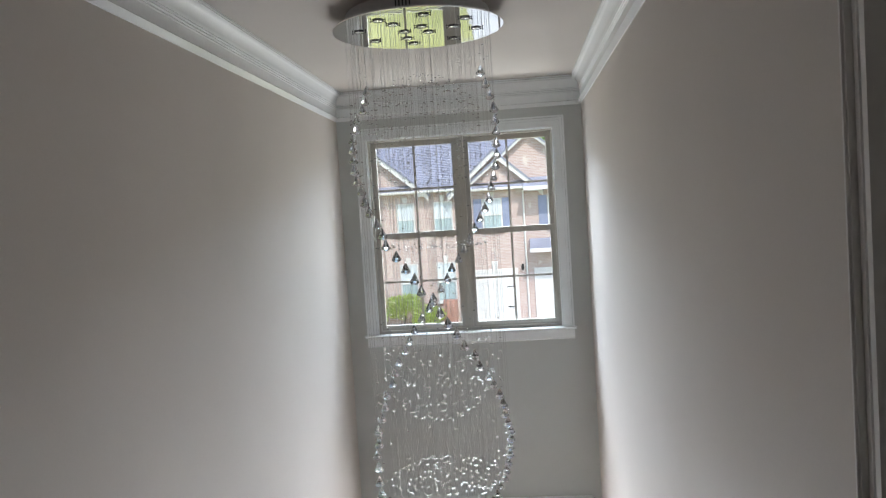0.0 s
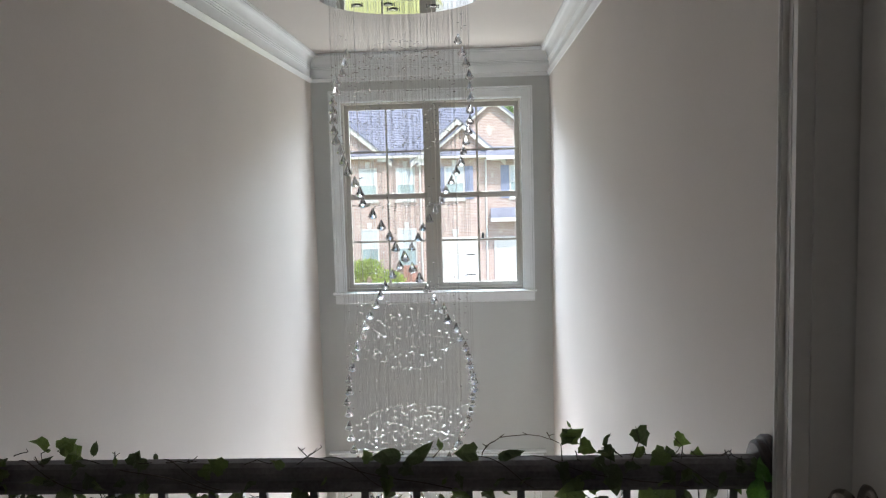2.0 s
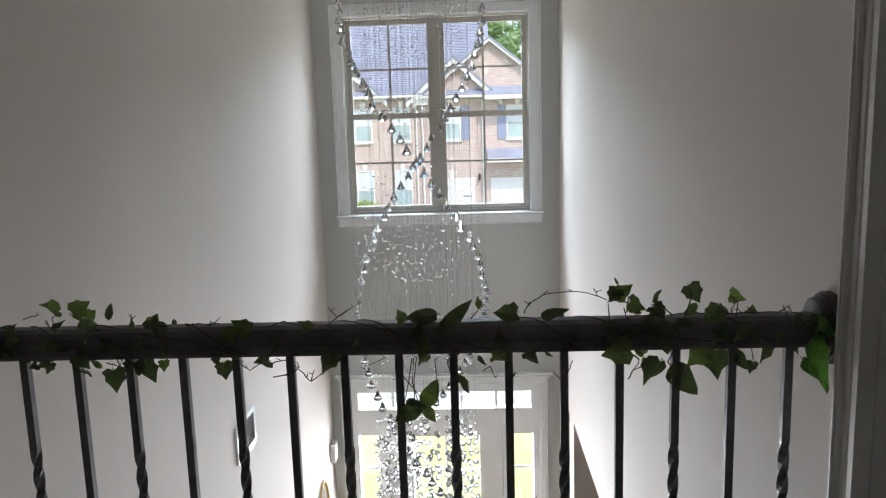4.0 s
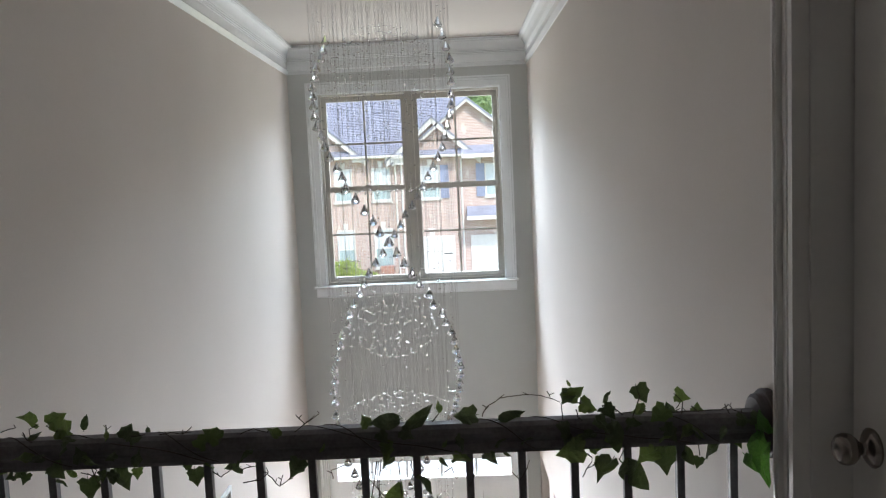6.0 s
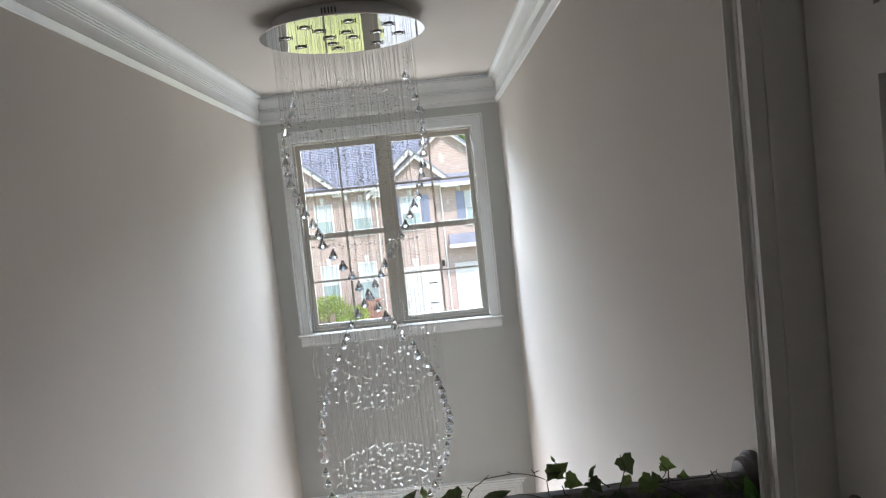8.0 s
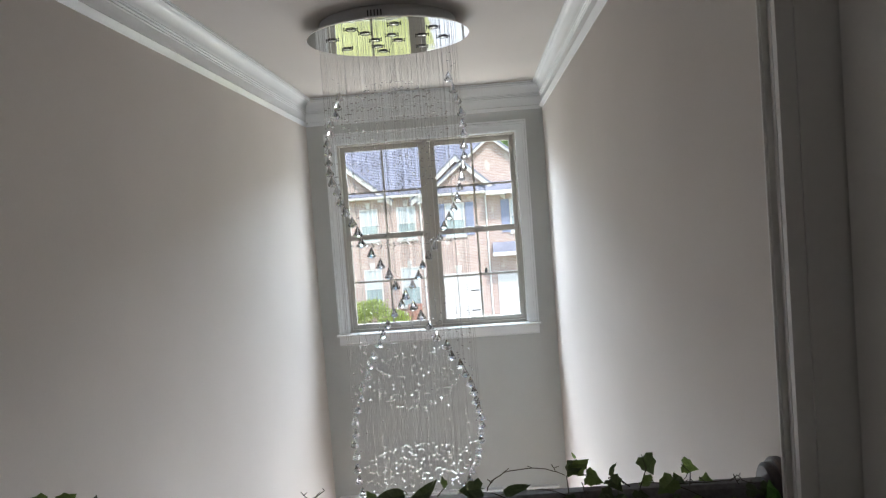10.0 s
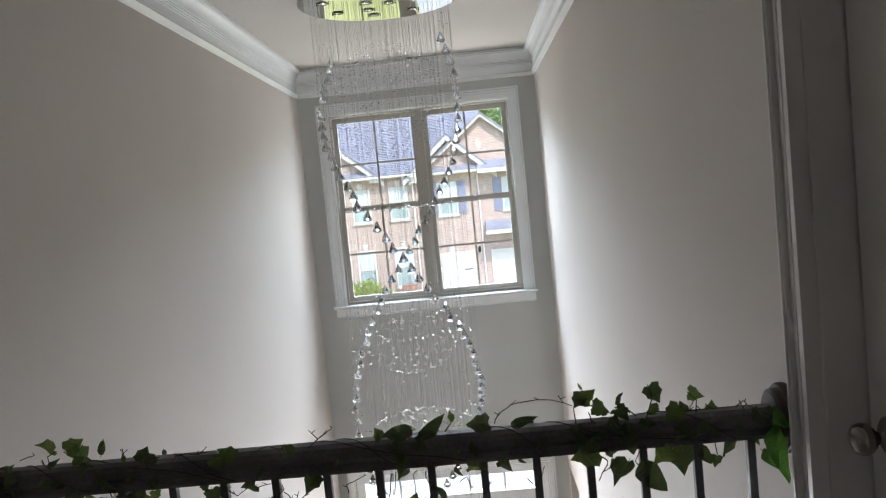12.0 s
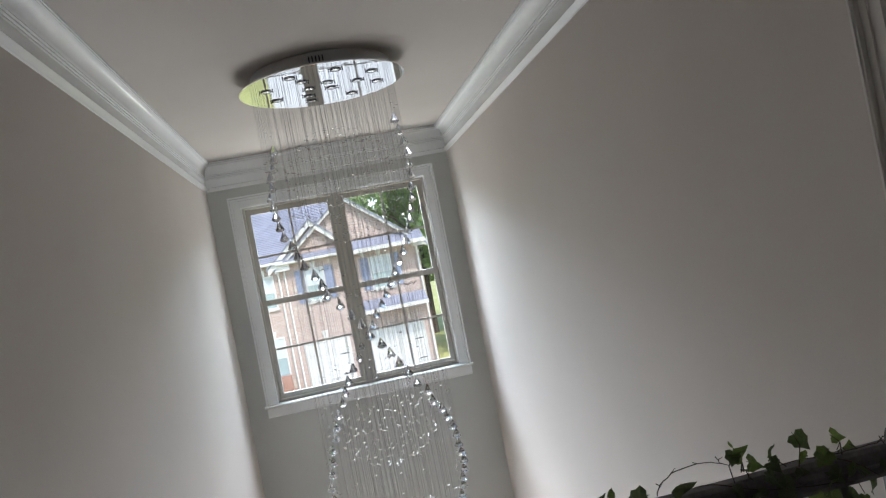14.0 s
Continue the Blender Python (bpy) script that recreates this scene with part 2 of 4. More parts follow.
# ---- the stair hall: walls, floors, ceiling ----
XL, XR, YE, ZC, ZG = -1.347, 0.537, 6.30, 2.475, -3.28
WX, WH = -0.403, 0.722
WZ0, WZ1 = 0.581, 2.105
wall("wall_west", "x", XL - 0.15, XL, -2.0, YE + 0.2, ZG, ZC, [], "tall smooth greige painted side wall of the foyer")
wall("wall_east", "x", XR, XR + 0.12, 1.72, YE + 0.2, ZG, ZC,
     [(2.4, 5.46, ZG, -0.85), (5.69, 6.2, ZG, -0.865)], "tall smooth greige painted side wall with openings below")
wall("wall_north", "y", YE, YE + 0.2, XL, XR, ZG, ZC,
     [(WX - WH, WX + WH, WZ0, WZ1), (-1.205, 0.37, ZG, -0.848)], "end wall with the light's green-grey cast in its paint, tall window over the front door", ENDWALL)
wall("wall_south", "y", -2.15, -2.0, XL - 0.15, 3.0, ZG, ZC, [], "plain greige wall behind the landing")
wall("wall_side_room", "x", 3.0, 3.15, -2.0, YE + 0.2, ZG, -0.3, [], "plain greige far wall of the side room")
wall("wall_side_room_end", "y", YE, YE + 0.2, XR + 0.12, 3.0, ZG, -0.3, [], "plain greige end wall of the side room")
XD = XR
wall("wall_landing", "x", XD, XD + 0.155, -2.0, 1.72, ZG, ZC, [(0.768, 1.568, 0.0, 2.03)], "greige wall of the landing with the panel door")
wall("wall_closet", "x", XD + 0.155, XD + 0.17, 0.6, 1.71, 0.0, 2.2, [], "plain wall closing the room behind the panel door")

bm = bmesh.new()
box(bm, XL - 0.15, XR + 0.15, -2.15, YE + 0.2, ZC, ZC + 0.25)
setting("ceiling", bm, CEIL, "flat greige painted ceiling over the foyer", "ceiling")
bm = bmesh.new()
box(bm, XR + 0.12, 3.15, -2.15, YE + 0.2, -0.3, -0.05)
setting("ceiling_side_room", bm, CEIL, "flat ceiling of the side room below", "ceiling")
bm = bmesh.new()
box(bm, XL, XR, -2.0, 1.80, -0.3, 0)
setting("floor_landing", bm, CARPET, "beige carpeted upper landing behind the railing", "floor")
bm = bmesh.new()
box(bm, XL, XR, 1.80, 1.82, -0.32, 0.02)
setting("trim_landing", bm, TRIM, "white fascia board along the edge of the landing", "trim")
bm = bmesh.new()
box(bm, XL - 0.15, 3.15, -2.15, YE + 0.2, ZG - 0.15, ZG)
setting("floor", bm, FLOORW, "oak floor of the entrance hall below", "floor")

# crown moulding: base bead, flat frieze, stepped cove
def half_round(d, h, r, n=6):
    """A bead that stands out from the wall: distances from the wall and from the ceiling, top to bottom reversed."""
    return [(d + r * math.sin(math.pi * i / n), h + r * math.cos(math.pi * i / n)) for i in range(n + 1)]


CROWN = ([(0, 0.216), (0.006, 0.214), (0.008, 0.210), (0.022, 0.194), (0.024, 0.190), (0.021, 0.186), (0.006, 0.183), (0.005, 0.180), (0.005, 0.124)] + half_round(0.006, 0.117, 0.005) + half_round(0.009, 0.105, 0.0055)
         + half_round(0.012, 0.093, 0.005) + [(0.014 + 0.046 * (1 - math.cos(radians(15 * i))), 0.086 - 0.062 * math.sin(radians(15 * i))) for i in range(7)]
         + half_round(0.060, 0.017, 0.005) + [(0.067, 0.011), (0.067, 0.001)])
bm = bmesh.new()
rows = []
for d, h in CROWN:
    rows.append([bm.verts.new(p) for p in ((XL + d, -1.99, ZC - h), (XL + d, YE - d, ZC - h), (XR - d, YE - d, ZC - h), (XR - d, -1.99, ZC - h))])
for a, b in zip(rows, rows[1:]):
    for i in range(3):
        bm.faces.new((a[i], a[i + 1], b[i + 1], b[i]))
crown = setting("trim_crown", bm, TRIM, "white beaded crown moulding with a hollow cove", "crown moulding", smooth=True)
crown.data.set_sharp_from_angle(angle=radians(40))

# ---- the window over the door ----


def sash_window(x0, x1, z0, z1, y, parent):
    """One double-hung unit: upper sash behind, lower sash in front, each with a cross of muntins."""
    zm = (z0 + z1) / 2 + 0.003
    for name, a, b, yy in (("upper_sash", zm - 0.022, z1, y + 0.028), ("lower_sash", z0, zm + 0.022, y)):
        st, top, bot = 0.036, (0.04 if name == "upper_sash" else 0.044), (0.044 if name == "upper_sash" else 0.038)
        bm = bmesh.new()
        box(bm, x0, x0 + st, yy, yy + 0.026, a, b)
        box(bm, x1 - st, x1, yy, yy + 0.026, a, b)
        box(bm, x0 + st, x1 - st, yy, yy + 0.026, b - top, b)
        box(bm, x0 + st, x1 - st, yy, yy + 0.026, a, a + bot)
        s = part(name, bm, FRAME, parent)
        g0, g1, h0, h1 = x0 + st, x1 - st, a + bot, b - top
        pane = slab("pane", PANE, s, g0, g1, yy + 0.012, yy + 0.015, h0, h1)
        pane.visible_shadow = False
        xm, hm = (g0 + g1) / 2, (h0 + h1) / 2
        slab("muntin", FRAME, s, xm - 0.008, xm + 0.008, yy + 0.006, yy + 0.011, h0, h1)
        slab("muntin", FRAME, s, g0, g1, yy + 0.0065, yy + 0.0115, hm - 0.008, hm + 0.008)
    bm = bmesh.new()
    xc = (x0 + x1) / 2
    box(bm, xc - 0.03, xc + 0.03, y - 0.012, y + 0.0, zm + 0.004, zm + 0.02)
    box(bm, xc - 0.012, xc + 0.022, y - 0.018, y - 0.004, zm + 0.02, zm + 0.03)
    part("sash_lock", bm, FRAME, parent, "small tan sash lock", bevel=0.002)


win = thing("window_1", "tall twin double-hung window with white casing and tan sashes", "window", (0, 0, 0), kind="structure")
WY = YE + 0.045
bm = bmesh.new()
for s in (-1, 1):
    box(bm, *sorted((WX + s * WH, WX + s * (WH - 0.022))), WY - 0.01, WY + 0.09, WZ0, WZ1)
box(bm, WX - WH + 0.022, WX + WH - 0.022, WY - 0.01, WY + 0.09, WZ1 - 0.022, WZ1)
box(bm, WX - WH + 0.022, WX + WH - 0.022, WY - 0.01, WY + 0.09, WZ0, WZ0 + 0.02)
box(bm, WX - 0.028, WX + 0.028, WY - 0.004, WY + 0.085, WZ0 + 0.02, WZ1 - 0.022)
part("window_frame", bm, FRAME, win)
sash_window(WX - WH + 0.023, WX - 0.029, WZ0 + 0.021, WZ1 - 0.023, WY + 0.012, win)
sash_window(WX + 0.029, WX + WH - 0.023, WZ0 + 0.021, WZ1 - 0.023, WY + 0.012, win)


def casing(bm, x0, x1, z0, z1, w, y):
    """Stepped casing round three sides of an opening in a wall facing -y."""
    for a, b, d in ((0.0, 0.010, 0.010), (0.010, 0.018, 0.024), (0.018, w - 0.034, 0.014), (w - 0.034, w - 0.026, 0.022), (w - 0.026, w - 0.014, 0.017), (w - 0.014, w, 0.038)):
        out = [(x0 - a, z0), (x0 - a, z1 + a), (x1 + a, z1 + a), (x1 + a, z0)]
        far = [(x0 - b, z0), (x0 - b, z1 + b), (x1 + b, z1 + b), (x1 + b, z0)]
        for i in range(3):
            prism(bm, [out[i], out[i + 1], far[i + 1], far[i]], "y", y - d, y - 0.001)


bm = bmesh.new()
casing(bm, WX - WH + 0.012, WX + WH - 0.012, WZ0 + 0.001, WZ1 - 0.012, 0.093, YE)
part("casing", bm, TRIM, win, "white stepped window casing")
bm = bmesh.new()
prism(bm, [(YE - 0.055, WZ0 - 0.015), (YE - 0.062, WZ0 - 0.008), (YE - 0.055, WZ0), (WY, WZ0), (WY, WZ0 - 0.02), (YE - 0.05, WZ0 - 0.02)], "x", WX - 0.815, WX + 0.815)
part("window_sill", bm, TRIM, win)
bm = bmesh.new()
prism(bm, [(YE - 0.001, WZ0 - 0.02), (YE - 0.022, WZ0 - 0.02), (YE - 0.022, WZ0 - 0.083), (YE - 0.016, WZ0 - 0.096), (YE - 0.001, WZ0 - 0.096)], "x", WX - 0.803, WX + 0.803)
part("apron", bm, TRIM, win)

# ---- the front door below ----
fd = thing("door_1", "white front door with glass, sidelights and transom", "front door", (0, 0, 0), kind="structure")
DX0, DX1 = -1.205, 0.37
bm = bmesh.new()
casing(bm, DX0, DX1, ZG, -0.848, 0.060, YE)
box(bm, DX0 - 0.08, DX1 + 0.08, YE - 0.03, YE - 0.001, -0.788, -0.770)
prism(bm, [(YE - 0.001, -0.770), (YE - 0.03, -0.770), (YE - 0.055, -0.756), (YE - 0.055, -0.744), (YE - 0.001, -0.744)], "x", DX0 - 0.10, DX1 + 0.10)
part("casing", bm, TRIM, fd, "white casing with a small cornice")
Y0, Y1 = YE + 0.03, YE + 0.12
holes = [(-1.138, 0.302, -1.062, -0.912), (-1.142, -0.977, -3.0, -1.282), (0.155, 0.315, -3.0, -1.282), (-0.898, 0.062, ZG, -1.183)]
bm = bmesh.new()
panel_wall(bm, "y", Y0, Y1, DX0, DX1, ZG, -0.848, holes)
part("door_frame", bm, TRIM, fd)
for h in holes[:3]:
    p = slab("pane", PANE, fd, h[0], h[1], Y0 + 0.04, Y0 + 0.044, h[2], h[3])
    p.visible_shadow = False
for k in range(1, 5):
    x = -1.138 + 1.440 * k / 5
    slab("muntin", TRIM, fd, x - 0.009, x + 0.009, Y0 + 0.03, Y0 + 0.039, -1.062, -0.912)
for h in holes[1:3]:
    for k in range(1, 4):
        z = -1.282 - 0.31 * k
        slab("muntin", TRIM, fd, h[0], h[1], Y0 + 0.03, Y0 + 0.039, z - 0.009, z + 0.009)
bm = bmesh.new()
panel_wall(bm, "y", Y0 + 0.035, Y0 + 0.08, -0.894, 0.058, ZG + 0.01, -1.187, [(-0.693, -0.130, -2.75, -1.312)])
leafd = part("door_leaf", bm, TRIM, fd)
bm = bmesh.new()
box(bm, -0.898, -0.881, Y0 + 0.082, Y0 + 0.089, ZG, -1.183)
box(bm, 0.045, 0.062, Y0 + 0.082, Y0 + 0.089, ZG, -1.183)
box(bm, -0.881, 0.045, Y0 + 0.082, Y0 + 0.089, -1.200, -1.183)
part("door_stop", bm, TRIM, fd)
p = slab("pane", PANE, leafd, -0.693, -0.130, Y0 + 0.055, Y0 + 0.059, -2.75, -1.312)
p.visible_shadow = False
slab("muntin", TRIM, leafd, -0.421, -0.402, Y0 + 0.045, Y0 + 0.054, -2.75, -1.312)
for k in range(1, 4):
    slab("muntin", TRIM, leafd, -0.693, -0.130, Y0 + 0.046, Y0 + 0.053, -1.312 - 0.31 * k - 0.009, -1.312 - 0.31 * k + 0.009)
bm = bmesh.new()
lathe(bm, [(0, 0), (0.03, 0), (0.03, 0.008), (0.012, 0.012), (0.012, 0.035), (0.026, 0.045), (0.028, 0.058), (0.018, 0.07), (0, 0.072)], 16, pose(-0.015, Y0 + 0.035, -2.32, 90, 0, 0))
part("door_handle", bm, BRONZE, leafd, "brushed nickel door knob", smooth=True)

# ---- the panel door on the landing ----
DY0, DY1, DH = 0.768, 1.568, 2.03
d2 = thing("door_2", "closed white panel door with a round nickel knob", "door", (0, 0, 0), kind="structure")
bm = bmesh.new()
w = 0.082
for a, b, d in ((-0.012, 0.004, 0.034), (0.004, 0.014, 0.026), (0.014, 0.038, 0.018), (0.038, 0.046, 0.023), (0.046, 0.062, 0.019), (0.062, 0.068, 0.030), (0.068, 0.074, 0.034), (0.074, w, 0.027)):
    o = [(DY0 - a, 0), (DY0 - a, DH + a), (DY1 + a, DH + a), (DY1 + a, 0)]
    f = [(DY0 - b, 0), (DY0 - b, DH + b), (DY1 + b, DH + b), (DY1 + b, 0)]
    for i in range(3):
        prism(bm, [o[i], o[i + 1], f[i + 1], f[i]], "x", XD - d, XD - 0.001)
part("casing", bm, DOORW, d2, "white stepped door casing")
bm = bmesh.new()
box(bm, XD - 0.004, XD + 0.150, DY1 - 0.018, DY1 - 0.001, 0, DH - 0.001)
box(bm, XD - 0.004, XD + 0.150, DY0 + 0.001, DY0 + 0.018, 0, DH - 0.001)
box(bm, XD - 0.004, XD + 0.150, DY0 + 0.018, DY1 - 0.018, DH - 0.019, DH - 0.001)
part("jamb", bm, DOORW, d2)
bm = bmesh.new()
DA, DB = DY0 + 0.024, DY1 - 0.0245
ym = (DA + DB) / 2
pan = [(DA + 0.165, ym - 0.05, 0.25, 0.85), (ym + 0.05, DB - 0.20, 0.25, 0.85), (DA + 0.165, ym - 0.05, 1.02, 1.62), (ym + 0.05, DB - 0.20, 1.02, 1.62),
       (DA + 0.165, ym - 0.05, 1.72, 1.9), (ym + 0.05, DB - 0.20, 1.72, 1.9)]
panel_wall(bm, "x", XD + 0.068, XD + 0.103, DA, DB, 0.01, DH - 0.022, pan)
leaf2 = part("door_leaf", bm, DOORW, d2)
for a, b, c, d in pan:
    bm = bmesh.new()
    box(bm, XD + 0.076, XD + 0.098, a + 0.001, b - 0.001, c + 0.001, d - 0.001)
    part("door_panel", bm, DOORW, leaf2, bevel=0.006)
bm = bmesh.new()
lathe(bm, [(0, 0), (0.033, 0), (0.034, 0.004), (0.028, 0.009), (0.022, 0.012), (0.013, 0.014), (0.011, 0.020), (0.012, 0.026), (0.020, 0.031), (0.026, 0.039), (0.0275, 0.048), (0.025, 0.057), (0.018, 0.063), (0, 0.066)],
      24, pose(XD + 0.068, DB - 0.064, 0.903, 0, -90, 0))
part("door_handle", bm, BRONZE, leaf2, "round satin nickel knob", smooth=True)

# ---- the railing ----
RY, RZ = 1.730, 0.897
rail = thing("stair_railing", "dark wood handrail on black iron balusters along the landing edge", "railing", (0, RY, 0))
RAIL = ((-0.029, -0.076), (0.029, -0.076), (0.031, -0.066), (0.024, -0.052), (0.026, -0.046), (0.033, -0.038), (0.035, -0.022), (0.030, -0.008), (0.016, 0.0),
        (-0.016, 0.0), (-0.030, -0.008), (-0.035, -0.022), (-0.033, -0.038), (-0.026, -0.046), (-0.024, -0.052), (-0.031, -0.066))
bm = bmesh.new()
prism(bm, [(y * 0.80, RZ + z * 0.79) for y, z in RAIL], "x", XL + 0.004, XR - 0.03)
part("handrail", bm, DARKWOOD, rail)


def rosette(x, turn):
    bm = bmesh.new()
    lathe(bm, [(0, 0.0), (0.068, 0.0), (0.070, 0.003), (0.070, 0.014), (0.067, 0.018), (0.061, 0.018), (0.059, 0.021), (0.060, 0.024), (0.059, 0.032), (0.052, 0.036), (0, 0.037)], 32, pose(x, 0, RZ - 0.028, 0, turn, 0))
    part("rosette", bm, ROSETTE, rail, "turned wooden wall rosette", smooth=False)


rosette(XR, -90)
rosette(XL, 90)


def baluster_mesh(twisted):
    bm = bmesh.new()
    zs = [0.0, 0.22] + [0.22 + 0.42 * k / 28 for k in range(1, 29)] + [RZ - 0.048] if twisted else [0.0, RZ - 0.048]
    prev = None
    for z in zs:
        u = min(1, max(0, (z - 0.22) / 0.42)) if twisted else 0
        a, h = u * math.pi * 4, 0.0078
        ring = [bm.verts.new((h * 1.414 * math.cos(a + math.pi / 4 + k * math.pi / 2), h * 1.414 * math.sin(a + math.pi / 4 + k * math.pi / 2), z)) for k in range(4)]
        if prev:
            for k in range(4):
                bm.faces.new((prev[k], prev[(k + 1) % 4], ring[(k + 1) % 4], ring[k]))
        else:
            bm.faces.new(ring[::-1])
        prev = ring
    bm.faces.new(prev)
    box(bm, -0.016, 0.016, -0.016, 0.016, 0.0, 0.022)
    return done("baluster", bm, IRON)


PLAIN, TWIST = baluster_mesh(False), baluster_mesh(True)
for k in range(-3, 14):
    piece("baluster", TWIST if k % 2 else PLAIN, rail, pose(-0.939 + 0.1074 * k, 0, 0))

# ---- ivy garland wound round the handrail ----
rng = random.Random(7)


def leaf_mesh(kind):
    """A thin veined leaf in the xz plane, stalk at the origin, tip up: 0 lobed ivy, 1 long oval, 2 narrow young leaf."""
    if kind == 0:
        half = [(0, 0.05), (0.22, -0.06), (0.50, 0.10), (0.41, 0.30), (0.43, 0.52), (0.22, 0.68), (0.0, 1.0)]
    elif kind == 1:
        half = [(0, 0.0), (0.16, 0.06), (0.27, 0.25), (0.30, 0.45), (0.24, 0.68), (0.12, 0.87), (0.0, 1.0)]
    else:
        half = [(0, 0.0), (0.12, 0.05), (0.20, 0.25), (0.17, 0.5), (0.10, 0.75), (0.04, 0.9), (0.0, 1.0)]
    bm = bmesh.new()
    n = len(half)
    mid = [bm.verts.new((0, 0.05 * math.sin(3 * z) - 0.22 * z * z, z)) for z in [h[1] if i in (0, n - 1) else max(0.03, 0.02 + i / (n - 1) * 0.9) for i, h in enumerate(half)]]
    for s in (-1, 1):
        edge = [mid[0]] + [bm.verts.new((s * x, 0.46 * x - 0.30 * x * x + 0.07 * math.sin(9 * z + 4 * s) - 0.22 * z * z, z)) for x, z in half[1:-1]] + [mid[-1]]
        for i in range(n - 1):
            f = [mid[i], edge[i], edge[i + 1], mid[i + 1]]
            f = [v for j, v in enumerate(f) if v not in f[:j]]
            if len(f) > 2:
                bm.faces.new(f if s > 0 else f[::-1])
    tube(bm, [(0, 0, 0.04), (0.01, 0.02, -0.03), (0.0, 0.06, -0.10)], 0.018, 0.012, 4)
    return bm


LEAVES = [tuple(done("leaf", leaf_mesh(k), m) for m in (LEAF, LEAF2, LEAF3)) for k in range(3)]
ivy = thing("ivy_garland", "green artificial ivy garland twined round the dark handrail", "garland", (0, RY, RZ + 0.004))


def along(x, z):
    """The depth at which the garland passes a place on the rail: in front of it, or over and under it."""
    return -0.036 - 0.004 * math.sin(31 * x + 9 * z)


IVY_WEST = ((-0.975, 0.938, 0.043, 0, -68), (-0.908, 0.94, 0.041, 0, 59), (-0.857, 0.93, 0.04, 2, 12), (-0.902, 0.911, 0.052, 0, 102), (-0.958, 0.905, 0.032, 2, 60), (-0.772, 0.906, 0.036, 0, 32), (-0.811, 0.908, 0.035, 2, 13))
IVY_WEST_LOW = ((-0.988, 0.816, 0.024, 0, -165), (-0.861, 0.786, 0.048, 0, 175), (-0.788, 0.804, 0.048, 0, 151), (-0.762, 0.813, 0.024, 0, 178), (-0.91, 0.806, 0.029, 2, 115), (-1.023, 0.818, 0.024, 0, -114), (-0.639, 0.802, 0.038, 0, 169), (-0.655, 0.822, 0.02, 0, 150), (-0.827, 0.816, 0.024, 0, 168), (-0.936, 0.822, 0.023, 2, 135))
IVY_MID = ((-0.593, 0.9, 0.04, 0, -53), (-0.47, 0.899, 0.031, 0, -45), (-0.286, 0.91, 0.028, 0, -26), (-0.244, 0.907, 0.059, 1, -96), (-0.178, 0.908, 0.082, 2, 44), (-0.136, 0.935, 0.038, 2, 17))
IVY_MID_LOW = ((-0.561, 0.823, 0.037, 0, -103), (-0.428, 0.812, 0.031, 2, -109), (-0.248, 0.817, 0.032, 0, -125), (-0.278, 0.713, 0.064, 1, -129), (-0.234, 0.751, 0.062, 1, 29), (-0.244, 0.713, 0.055, 1, 146), (-0.172, 0.772, 0.05, 1, 115), (-0.269, 0.736, 0.028, 1, 105))
IVY_EAST = ((-0.085, 0.907, 0.048, 0, -95), (0.008, 0.909, 0.056, 2, 75), (0.139, 0.948, 0.042, 0, 38), (0.119, 0.94, 0.033, 0, -151), (0.126, 0.966, 0.016, 2, -27), (0.163, 0.92, 0.037, 0, 117), (0.2, 0.94, 0.034, 2, 12), (0.205, 0.906, 0.038, 0, 141), (0.26, 0.908, 0.033, 0, -88), (0.271, 0.94, 0.041, 0, 146), (0.3, 0.901, 0.043, 0, -134), (0.353, 0.931, 0.033, 0, 111), (0.211, 0.864, 0.063, 1, 171), (0.322, 0.862, 0.041, 0, 137))
IVY_EAST_LOW = ((0.122, 0.833, 0.062, 0, -96), (0.19, 0.79, 0.058, 0, -141), (0.253, 0.773, 0.085, 1, 139), (0.277, 0.813, 0.047, 0, -130), (0.316, 0.8, 0.059, 0, -177), (0.362, 0.808, 0.044, 1, 157), (0.382, 0.793, 0.025, 0, -164), (0.409, 0.819, 0.054, 1, -107), (0.181, 0.806, 0.021, 0, -157), (-0.133, 0.818, 0.027, 2, 138), (-0.036, 0.822, 0.036, 0, 111), (-0.002, 0.823, 0.019, 2, 126), (-0.094, 0.822, 0.04, 0, 104))
IVY_END = ((0.508, 0.887, 0.085, 1, -122), (0.494, 0.814, 0.112, 2, 171), (0.475, 0.801, 0.054, 2, 141))
SPRIGS_A = (((-0.051, 0.912), (-0.042, 0.93), (-0.014, 0.947), (0.029, 0.953), (0.067, 0.95), (0.105, 0.934)), ((0.079, 0.958), (0.086, 0.945)), ((-0.049, 0.934), (-0.041, 0.93)), ((0.339, 0.903), (0.335, 0.911), (0.341, 0.919)), ((0.318, 0.904), (0.377, 0.905), (0.425, 0.905), (0.439, 0.916), (0.448, 0.904), (0.474, 0.896)), ((0.432, 0.916), (0.441, 0.897)), ((0.137, 0.918), (0.14, 0.901), (0.148, 0.894)), ((0.145, 0.779), (0.158, 0.798), (0.167, 0.816), (0.157, 0.827)), ((0.158, 0.798), (0.17, 0.802)), ((0.366, 0.915), (0.38, 0.903)), ((-1.022, 0.919), (-1.007, 0.923), (-0.99, 0.928)), ((-0.978, 0.916), (-0.969, 0.901), (-0.959, 0.896)), ((-0.808, 0.925), (-0.805, 0.91)), ((-0.759, 0.901), (-0.73, 0.902)), ((-0.701, 0.9), (-0.679, 0.904), (-0.653, 0.9), (-0.634, 0.915)), ((-0.657, 0.903), (-0.635, 0.904)))
